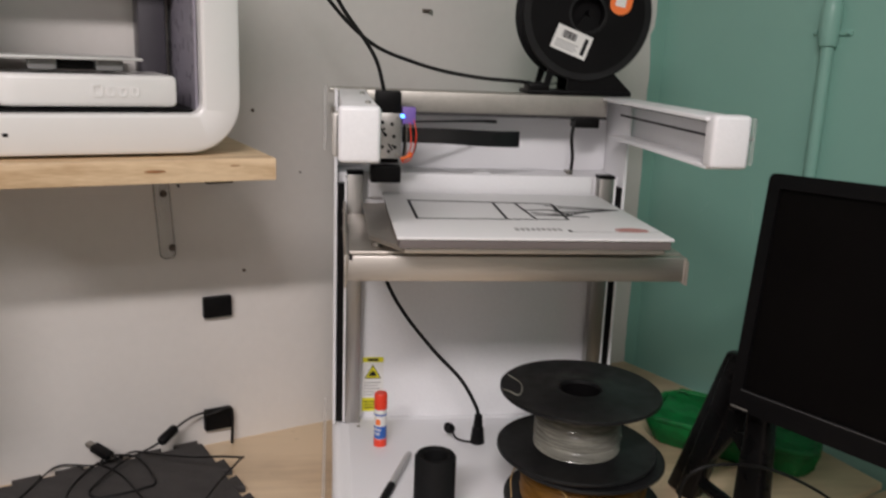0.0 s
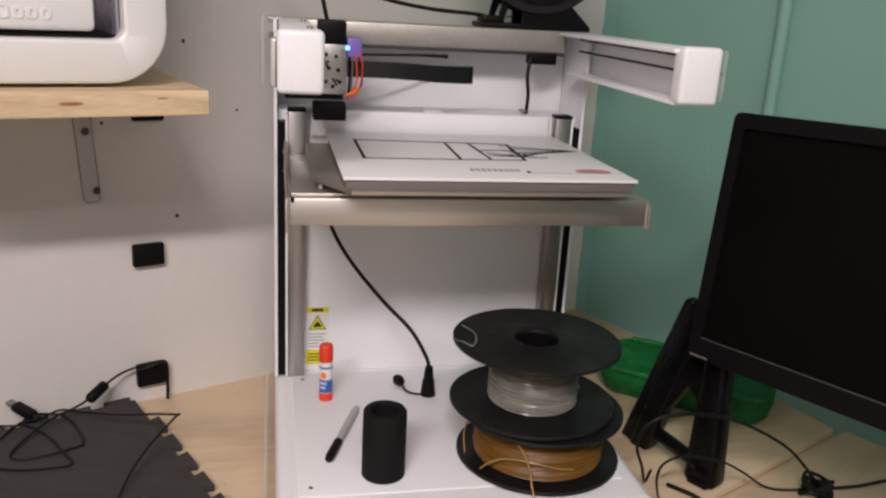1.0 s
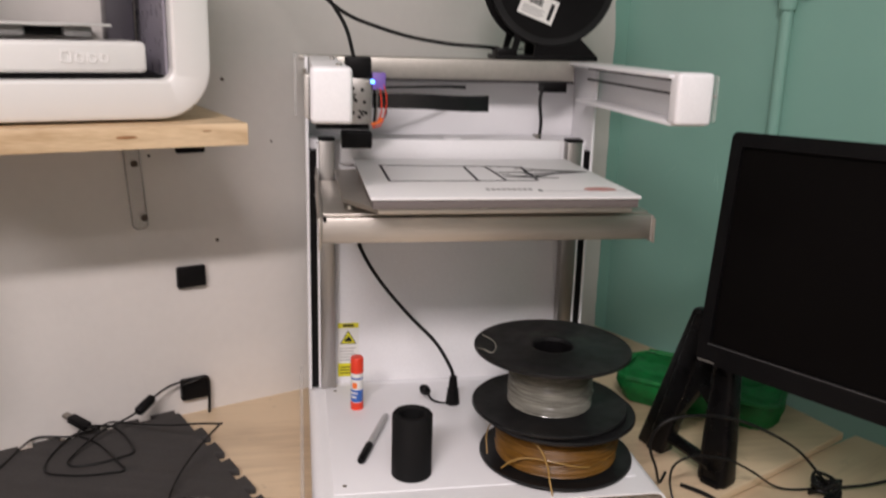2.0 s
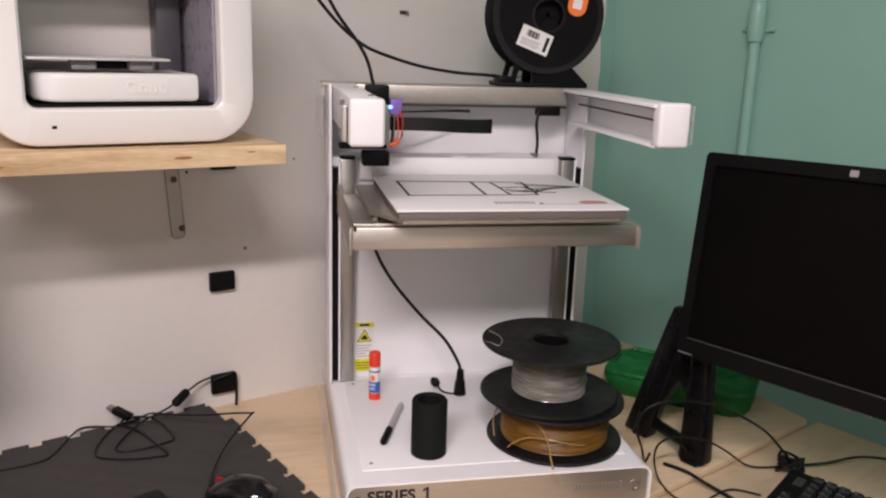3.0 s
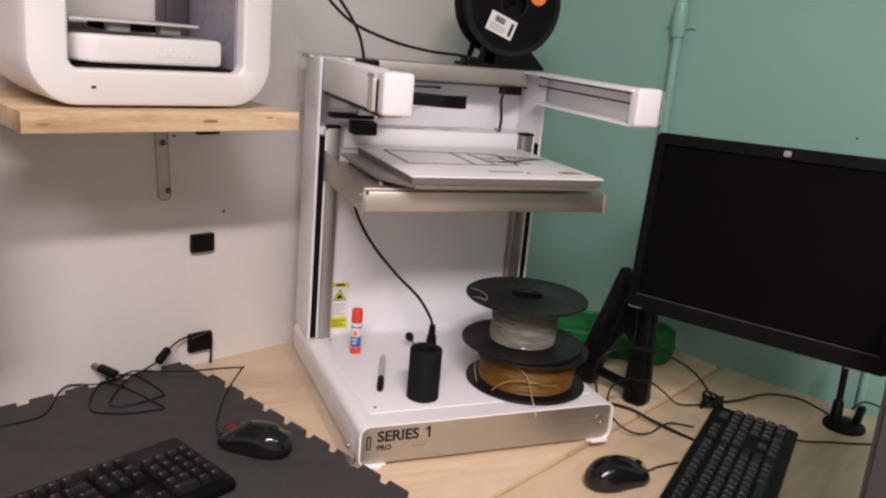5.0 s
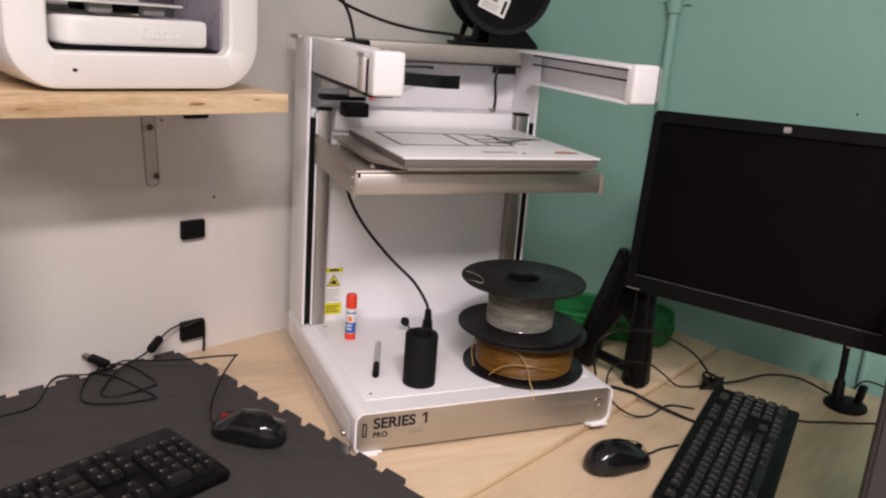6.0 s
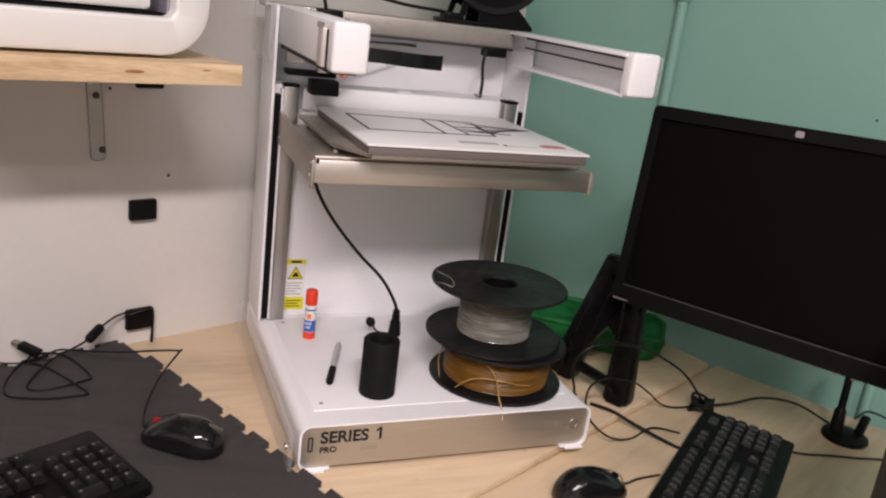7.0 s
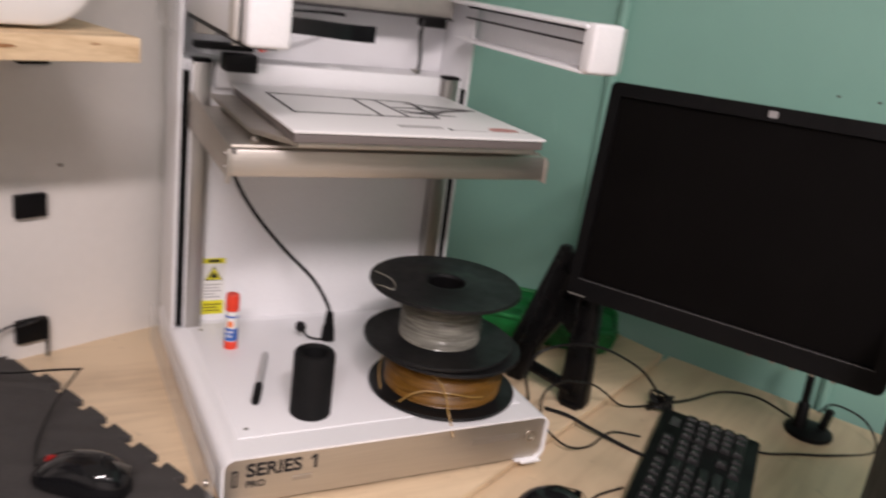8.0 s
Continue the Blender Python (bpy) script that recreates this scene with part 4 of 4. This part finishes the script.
part("screen", prism(rounded(0.0165, 0.0285, PW - 0.0165, PH - 0.0185, 0.002), 0.0, 0.006, m=TILT @ RX90), SCREEN, case, "dark unlit screen")
part("badge", prism(rounded(0.2225, PH - 0.0145, 0.2345, PH - 0.0055, 0.002), 0.012, 0.0126, m=TILT @ RX90), material("badge_grey", (0.3, 0.29, 0.29), 0.3), case)
for x in (0.27, 0.30, 0.325, 0.35, 0.375):
    part("button", box((x, -0.010, -0.003), (x + 0.007, -0.004, 0.001), 0.001, m=TILT), SCREW, case)
part("small_label", box((0.004, -0.0128, 0.003), (0.03, -0.012, 0.0045), m=TILT), BEIGE_METAL, case)
part("trim_line", box((0.016, -0.0135, 0.0275), (PW - 0.016, -0.012, 0.029), m=TILT), material("bezel_edge", (0.06, 0.06, 0.06), 0.3), case)


def loft(low, high, soft=0.006):
    bm = bmesh.new()
    a, b = [bm.verts.new(v) for v in low], [bm.verts.new(v) for v in high]
    n = len(a)
    for k in range(n):
        bm.faces.new((a[k], a[(k + 1) % n], b[(k + 1) % n], b[k]))
    bm.faces.new(a[::-1])
    bm.faces.new(b)
    bmesh.ops.recalc_face_normals(bm, faces=bm.faces[:])
    bmesh.ops.bevel(bm, geom=bm.edges[:], offset=soft, segments=3, affect="EDGES", profile=0.5)
    return bm


stand = part("stand", loft([(0.006, 0.001, 0), (0.054, 0.001, 0), (0.054, 0.038, 0), (0.006, 0.038, 0)], [(0.008, 0.008, PZ + 0.01), (0.044, 0.008, PZ + 0.01), (0.044, 0.034, PZ + 0.01), (0.008, 0.034, PZ + 0.01)], 0.009), STAND_BLACK, mon)
part("leg_end", box((0.015, -0.0015, 0.0), (0.047, 0.03, 0.012), 0.004), STAND_BLACK, stand)
part("front_rib", tube([(0.016, 0.002, 0.014), (0.015, 0.006, 0.10), (0.014, 0.009, PZ)], 0.0025, 8), STAND_BLACK, stand)
back = part("back_leg", loft([(-0.098, 0.018, 0), (-0.066, 0.018, 0), (-0.066, 0.05, 0), (-0.098, 0.05, 0)], [(-0.036, 0.020, 0.240), (-0.002, 0.020, 0.240), (-0.002, 0.045, 0.240), (-0.036, 0.045, 0.240)]), STAND_BLACK, stand)
part("leg_flank", loft([(-0.124, 0.032, 0), (-0.094, 0.024, 0), (-0.094, 0.05, 0), (-0.124, 0.05, 0)], [(-0.043, 0.026, 0.246), (-0.024, 0.022, 0.246), (-0.024, 0.045, 0.246), (-0.043, 0.045, 0.246)]), STAND_BLACK, back)
part("web", prism([(-0.045, 0.075), (-0.016, 0.125), (0.0, 0.11), (0.012, 0.19), (-0.02, 0.19)], -0.044, -0.022, 0.002, m=RX90), STAND_BLACK, stand)
part("crossbar", tube([(-0.095, 0.042, 0.03), (-0.03, 0.024, 0.03), (0.03, 0.006, 0.03)], 0.010, 10), STAND_BLACK, stand)
part("mount", box((0.012, 0.014, 0.215), (0.16, 0.05, 0.29), 0.01), STAND_BLACK, stand)

# ---- green basket behind the stand ----
basket = thing("basket", pose(0.692, 1.155, LT, 0, 0, -38), "soft bright green woven basket on the table", "basket")
bm = bmesh.new()
ring = rounded(-0.145, -0.075, 0.125, 0.075, 0.035, 10)
n, rows = len(ring), []
levels = [(0.90, 0.0), (0.97, 0.009), (1.0, 0.021), (1.02, 0.032), (1.0, 0.042), (0.93, 0.046), (0.80, 0.045), (0.60, 0.041), (0.35, 0.038)]
for k, (scale, z) in enumerate(levels):
    rows.append([])
    for q, (x, y) in enumerate(ring):
        bulge = 1 + 0.05 * noise.noise((x * 22, y * 22, z * 30)) + 0.02 * (-1) ** (q + k)
        rows[-1].append(bm.verts.new((x * scale * bulge, y * scale * bulge, max(0, z + 0.006 * noise.noise((x * 30, y * 30, k)) * (k > 0) + 0.003 * (-1) ** (q + k) * (k > 0)))))
for a, b in zip(rows, rows[1:]):
    for q in range(n):
        bm.faces.new((a[q], a[(q + 1) % n], b[(q + 1) % n], b[q]))
bm.faces.new(rows[-1])
bm.faces.new(rows[0][::-1])
bmesh.ops.recalc_face_normals(bm, faces=bm.faces[:])
part("body", bm, GREEN_PLASTIC, basket)
part("rim", tube([(x * 1.0, y * 1.0, 0.045 + 0.004 * noise.noise((x * 25, y * 25, 5))) for x, y in ring] + [(ring[0][0], ring[0][1], 0.045)], 0.005, 8, 2), GREEN_PLASTIC, basket)

# ---- foam mat with jigsaw edges ----
def jigsaw(length, pitch, depth, start):
    """Points along x with tabs towards +y."""
    out, x = [], start
    while x < length - pitch:
        w = pitch * 0.5
        out += [(x, 0), (x - 0.005, depth), (x + w + 0.005, depth), (x + w, 0)]
        x += pitch
    return out


S, PITCH = 0.62, 0.058
outline = [(0, -S)] + [(d, -S + x) for x, d in jigsaw(S, PITCH, 0.014, 0.055)] + [(0, 0)] + [(-x, d) for x, d in jigsaw(S, PITCH, 0.014, 0.008)] + [(-S, 0), (-S, -S)]
mat_thing = part("foam_mat", prism(outline, 0, 0.011, 0.0015), FOAM)
mat_thing.matrix_world = pose(-0.2087, 1.1923, LT, 0, 0, 25.5)
tagged(mat_thing, "dark grey foam mat tile with jigsaw edges on the table", "foam mat")
MT = LT + 0.011


# ---- keyboards and mice ----
def keycap(w, d):
    bm = bmesh.new()
    lo = [bm.verts.new((x * w / 2, y * d / 2, 0)) for x, y in ((-1, -1), (1, -1), (1, 1), (-1, 1))]
    hi = [bm.verts.new((x * (w / 2 - 0.0022), y * (d / 2 - 0.002) + 0.0006, 0.0075)) for x, y in ((-1, -1), (1, -1), (1, 1), (-1, 1))]
    bm.faces.new(hi)
    for k in range(4):
        bm.faces.new((lo[k], lo[(k + 1) % 4], hi[(k + 1) % 4], hi[k]))
    top = [e for e in bm.edges if all(v.co.z > 0.005 for v in e.verts)]
    bmesh.ops.bevel(bm, geom=top, offset=0.0009, segments=2, profile=0.5, affect="EDGES")
    # a small printed legend in the key's upper corner
    x0, y0 = -w / 2 + 0.0042, d / 2 - 0.0068
    quad = bm.faces.new([bm.verts.new((x0 + a * 0.0024, y0 + b * 0.0030, 0.00765)) for a, b in ((0, 0), (1, 0), (1, 1), (0, 1))])
    quad.material_index = 1
    return bm


CAPS = {}


def keyboard(m, label, logo, D=0.148):
    kb = thing("keyboard", m, label, "keyboard", "keyboards")
    L = 0.446
    body = part("body", prism(rounded(-L, -D, 0, 0, 0.008), 0, 0.014, 0.003), BLACK, kb)
    rows = [(-0.022, [(k * 1.0 + (k > 0) * 0.7 + (k > 4) * 0.4 + (k > 8) * 0.4, 1) for k in range(13)]),
            (-0.046, [(k, 1) for k in range(13)] + [(13, 2)]), (-0.065, [(0, 1.5)] + [(1.5 + k, 1) for k in range(12)] + [(13.5, 1.5)]),
            (-0.084, [(0, 1.75)] + [(1.75 + k, 1) for k in range(11)] + [(12.75, 2.25)]), (-0.103, [(0, 2.25)] + [(2.25 + k, 1) for k in range(10)] + [(12.25, 2.75)]),
            (-0.122, [(0, 1.5), (1.5, 1), (2.5, 1.5), (4, 5.5), (9.5, 1.5), (11, 1), (12, 1), (13, 2)])]
    for n, (y, keys) in enumerate(rows):
        nav = [(15.4 + k, 1) for k in range(3)] if n in (0, 1, 2) else ([(16.4, 1)] if n == 4 else ([(15.4 + k, 1) for k in range(3)] if n == 5 else []))
        pad = [(18.8 + k, 1) for k in range(4)] if 0 < n < 5 else ([(18.8, 2), (20.8, 1), (21.8, 1)] if n == 5 else [])
        for x, w in keys + nav + pad:
            w = round(w, 2)
            if w not in CAPS:
                CAPS[w] = part("key", keycap(w * 0.019 - 0.0030, 0.0164), KEY, kb)
                CAPS[w].data.materials.append(LEGEND)
                key = CAPS[w]
            else:
                key = new("key", CAPS[w].data)
                key.parent = kb
            key.location = (-L + 0.009 + (x + w / 2) * 0.0188, y, 0.0142)
    if logo:
        part("badge", box((-0.052, -0.030, 0.0138), (-0.022, -0.016, 0.0145)), GREY_CASE, kb)
    for x in (-L + 0.03, -0.05):
        part("foot", box((x, -0.02, -0.010), (x + 0.02, -0.012, 0.004)), BLACK, kb)
    return kb


keyboard(pose(-0.2527, 0.868, MT + 0.011, 3.5, 0, 29.5), "black full-size keyboard on the foam mat", False)
keyboard(pose(0.716, 0.840, RT + 0.011, 3.5, 0, 39.3), "black full-size keyboard lying askew on the plywood table", True, 0.150)


def mouse(m, label, wheel, glint):
    ob = thing("mouse", m, label, "computer mouse", "computer mice")
    bm = bmesh.new()
    bmesh.ops.create_icosphere(bm, subdivisions=4, radius=1)
    for v in bm.verts:
        x, y, z = v.co
        hump = 1.0 - 0.28 * (x + 0.25) ** 2 - 0.12 * x
        waist = 1 - 0.10 * math.exp(-((x - 0.1) / 0.35) ** 2)
        side = abs(y) ** 0.8 * (1 if y > 0 else -1)
        v.co = Vector((0.058 * (abs(x) ** 0.85) * (1 if x > 0 else -1), 0.031 * waist * side, 0.040 * hump * max(z, 0) ** 0.8 if z > 0 else 0.004 * z))
    bm.transform(pose(0, 0, 0.0045))
    part("body", bm, BLACK_GLOSS, ob)
    part("wheel", lathe([(0, -0.0025), (0.0065, -0.0025), (0.0072, 0), (0.0065, 0.0025), (0, 0.0025)], 18, m=pose(0.037, 0, 0.0262, 90)), wheel, ob)
    part("seam", tube([(0.057, 0, 0.013), (0.045, 0, 0.0287), (0.02, 0, 0.0409), (0.004, 0, 0.0443)], 0.0006, 6), BLACK, ob)
    # pale metal bar stands in for the tube light's reflection on the shell
    if glint:
        part("emblem", box((-0.046, -0.0016, 0.034), (-0.024, 0.0012, 0.0475), 0.0006, m=pose(0, 0.002, 0.0, 0, -14, 10)), SCREW, ob)
    return ob


mouse(pose(-0.140, 0.849, MT, 0, 0, 144), "glossy black mouse with a red wheel on the foam mat", material("dark_red", (0.35, 0.015, 0.015), 0.4), True)
mouse(pose(0.392, 0.672, RT, 0, 0, 4), "glossy black mouse on the plywood table", BLACK, False)

# ---- cables on the tables ----
def cord(name, label, pts, r):
    ob = thing(name, pose(0, 0, 0), label, "cable", "cables")
    part("cord", tube(pts, r, 8, 6), CABLE, ob)
    return ob


zc = MT + 0.0022
cord("mouse_cable", "thin black mouse cord lying across the foam mat", [(-0.186, 0.885, MT + 0.012), (-0.186, 0.925, 0.778), (-0.176, 0.962, 0.790), (-0.157, 1.003, 0.804), (-0.131, 1.044, 0.818), (-0.130, 1.048, 0.818), (-0.160, 1.062, 0.813), (-0.205, 1.085, 0.802), (-0.245, 1.110, 0.793), (-0.28, 1.135, 0.785), (-0.305, 1.150, 0.780), (-0.325, 1.145, zc), (-0.345, 1.128, zc), (-0.362, 1.121, zc), (-0.404, 1.120, zc + 0.002), (-0.42, 1.092, zc), (-0.431, 1.035, zc), (-0.447, 1.01, zc), (-0.50, 0.99, zc), (-0.60, 0.95, zc)], 0.0016)
ob = cord("usb_cable", "black usb cord coiled on the foam mat", [(-0.330, 1.110, 0.794), (-0.318, 1.112, 0.788), (-0.33, 1.125, zc + 0.006), (-0.355, 1.118, zc + 0.002), (-0.371, 1.059, zc), (-0.366, 1.019, zc), (-0.341, 1.006, zc), (-0.308, 1.001, zc), (-0.278, 1.004, zc), (-0.259, 1.010, zc), (-0.276, 1.040, zc), (-0.302, 1.080, zc), (-0.324, 1.10, zc + 0.004), (-0.345, 1.115, zc + 0.006), (-0.338, 1.135, zc + 0.008), (-0.305, 1.138, zc + 0.006), (-0.287, 1.125, zc + 0.003), (-0.269, 1.098, zc), (-0.256, 1.062, zc), (-0.270, 1.049, zc), (-0.294, 1.036, zc), (-0.325, 1.028, zc), (-0.341, 1.037, zc + 0.001), (-0.336, 1.060, zc + 0.004), (-0.322, 1.092, zc + 0.008), (-0.305, 1.112, zc + 0.014), (-0.285, 1.125, 0.792), (-0.268, 1.135, 0.798), (-0.252, 1.149, 0.807), (-0.238, 1.165, 0.815), (-0.22, 1.182, 0.822), (-0.193, 1.196, 0.826)], 0.0018)
part("connector", box((-0.018, -0.0075, -0.005), (0.016, 0.0075, 0.005), 0.0015, m=pose(-0.342, 1.118, 0.797, 0, 14, -32)), BLACK, ob)
part("connector_tip", box((-0.03, -0.005, -0.0025), (-0.018, 0.005, 0.0025), m=pose(-0.342, 1.118, 0.797, 0, 14, -32)), SCREW, ob)
fer = Vector((0.016, 0.022, 0.010)).to_track_quat("Z", "Y").to_matrix().to_4x4()
part("ferrite", lathe([(0, -0.017), (0.006, -0.017), (0.0078, -0.014), (0.0078, 0.014), (0.006, 0.017), (0, 0.017)], 16, m=Matrix.Translation((-0.252, 1.149, 0.807)) @ fer), BLACK, ob)
zr, zl = RT + 0.002, LT + 0.002
cord("monitor_cable", "black cord arching up in front of the monitor stand", [(0.756, 0.885, zr + 0.012), (0.732, 0.866, 0.768), (0.676, 0.862, 0.825), (0.606, 0.860, 0.866), (0.555, 0.857, 0.884), (0.514, 0.856, 0.889), (0.480, 0.857, 0.885), (0.461, 0.861, 0.869), (0.456, 0.865, 0.841), (0.472, 0.875, 0.804), (0.492, 0.90, zl + 0.003), (0.515, 0.93, zl)], 0.0021)
cord("keyboard_cable", "thin black keyboard cord looping beside the keyboard", [(0.748, 0.874, zr + 0.008), (0.70, 0.880, zr + 0.003), (0.668, 0.889, zr + 0.005), (0.62, 0.874, 0.787), (0.572, 0.853, 0.819), (0.54, 0.851, 0.828), (0.514, 0.852, 0.831), (0.489, 0.854, 0.818), (0.487, 0.858, 0.788), (0.490, 0.838, zl + 0.001), (0.50, 0.797, zr + 0.010), (0.545, 0.802, zr), (0.60, 0.823, zr + 0.003), (0.644, 0.805, zr)], 0.0017)
cord("hub_cable", "black cord running to the usb hub", [(0.745, 0.87, zr + 0.008), (0.80, 0.868, zr + 0.010), (0.868, 0.868, zr + 0.016), (0.922, 0.840, zr + 0.015), (0.942, 0.78, zr + 0.008)], 0.0023)
cord("hub_cable", "black cord looping out from the usb hub", [(0.955, 0.744, zr + 0.035), (0.98, 0.737, zr + 0.05), (1.015, 0.70, zr + 0.035), (1.01, 0.668, zr), (0.925, 0.679, zr), (0.864, 0.699, zr), (0.82, 0.711, zr), (0.795, 0.728, zr), (0.765, 0.745, zr + 0.004)], 0.0019)
cord("mouse_cable", "thin black mouse cord going under the keyboard", [(0.448, 0.678, RT + 0.01), (0.47, 0.69, zr), (0.489, 0.696, zr), (0.53, 0.70, zr)], 0.0018)
cord("loose_cable", "straight black cord lying beside the printer", [(0.522, 0.893, zl + 0.001), (0.545, 0.862, zl + 0.002), (0.568, 0.835, zr + 0.008), (0.605, 0.774, zr), (0.62, 0.75, zr)], 0.003)
tie = thing("cable_knot", pose(0.735, 0.868, RT), "knotted bundle of black cord", "cable", "cables")
random.seed(9)
for k in range(5):
    pts = [(0.026 * math.cos(a) * random.uniform(0.5, 1), 0.021 * math.sin(a) * random.uniform(0.5, 1), 0.008 + 0.006 * math.sin(2 * a + k) + 0.004 * k) for a in (j * 0.9 + k for j in range(9))]
    part("coil", tube(pts, 0.0026, 7, 5), CABLE, tie)

hub = thing("usb_hub", pose(0.944, 0.744, RT), "round black usb hub with plugs standing in it", "usb hub")
part("body", lathe([(0, 0), (0.036, 0), (0.038, 0.003), (0.037, 0.008), (0.027, 0.013), (0.012, 0.016), (0, 0.0165)], 36), BLACK, hub)
part("plug", box((-0.009, -0.0065, 0.008), (0.009, 0.0065, 0.048), 0.0035, m=pose(0.014, -0.010, 0, 6, 10, 20)), BLACK, hub)
part("plug", tube([(-0.016, 0.008, 0.010), (-0.012, 0.012, 0.05), (-0.004, 0.02, 0.10), (0.004, 0.03, 0.15)], 0.0064, 10), BLACK, hub)
part("plug_grip", lathe([(0.005, 0.012), (0.0115, 0.012), (0.0095, 0.05), (0.006, 0.055)], 14, m=pose(-0.017, 0.007, 0, -6, 6)), BLACK, hub)
part("led", lathe([(0, 0.002), (0.002, 0.0015), (0.0025, 0)], 10, m=pose(-0.012, -0.022, 0.0095, 25, -15)), LED_BLUE, hub)

# ---- grey computer case close to the camera ----
pc = thing("computer_case", pose(0.339, 0.222, RT, 0, 0, -53), "plain grey upright computer case on the table", "computer case")
part("body", box((0, 0, 0.012), (0.18, 0.40, 0.366), 0.004), GREY_CASE, pc)
part("top_cover", box((-0.001, -0.001, 0.366), (0.181, 0.401, 0.373), 0.003), LIGHT_CASE, pc)
part("front_panel", box((0.004, -0.006, 0.02), (0.176, 0.0, 0.362), 0.003), GREY_CASE, pc)
for x in (0.03, 0.15):
    for y in (0.03, 0.36):
        part("foot", lathe([(0, 0), (0.014, 0), (0.015, 0.012), (0, 0.012)], 16, m=pose(x, y, 0)), BLACK, pc)

# ---- second monitor at the edge of view ----
mon = thing("monitor", pose(-0.478, 0.90, MT, 0, 0, 58), "black monitor seen edge-on beside the shelf", "monitor")
part("case", box((-0.45, 0.0, 0.22), (0.0, 0.03, 0.50), 0.01, 3), BLACK, mon)
part("screen", box((-0.435, -0.002, 0.245), (-0.015, 0.002, 0.485)), SCREEN, mon)
part("led", box((-0.026, -0.001, 0.228), (-0.0245, 0, 0.2292)), LED_BLUE, mon)
part("neck", box((-0.26, 0.028, 0.01), (-0.19, 0.05, 0.4), 0.006), BLACK, mon)
part("foot", prism(rounded(-0.34, -0.06, -0.11, 0.12, 0.04), 0, 0.014, 0.003), BLACK, mon)
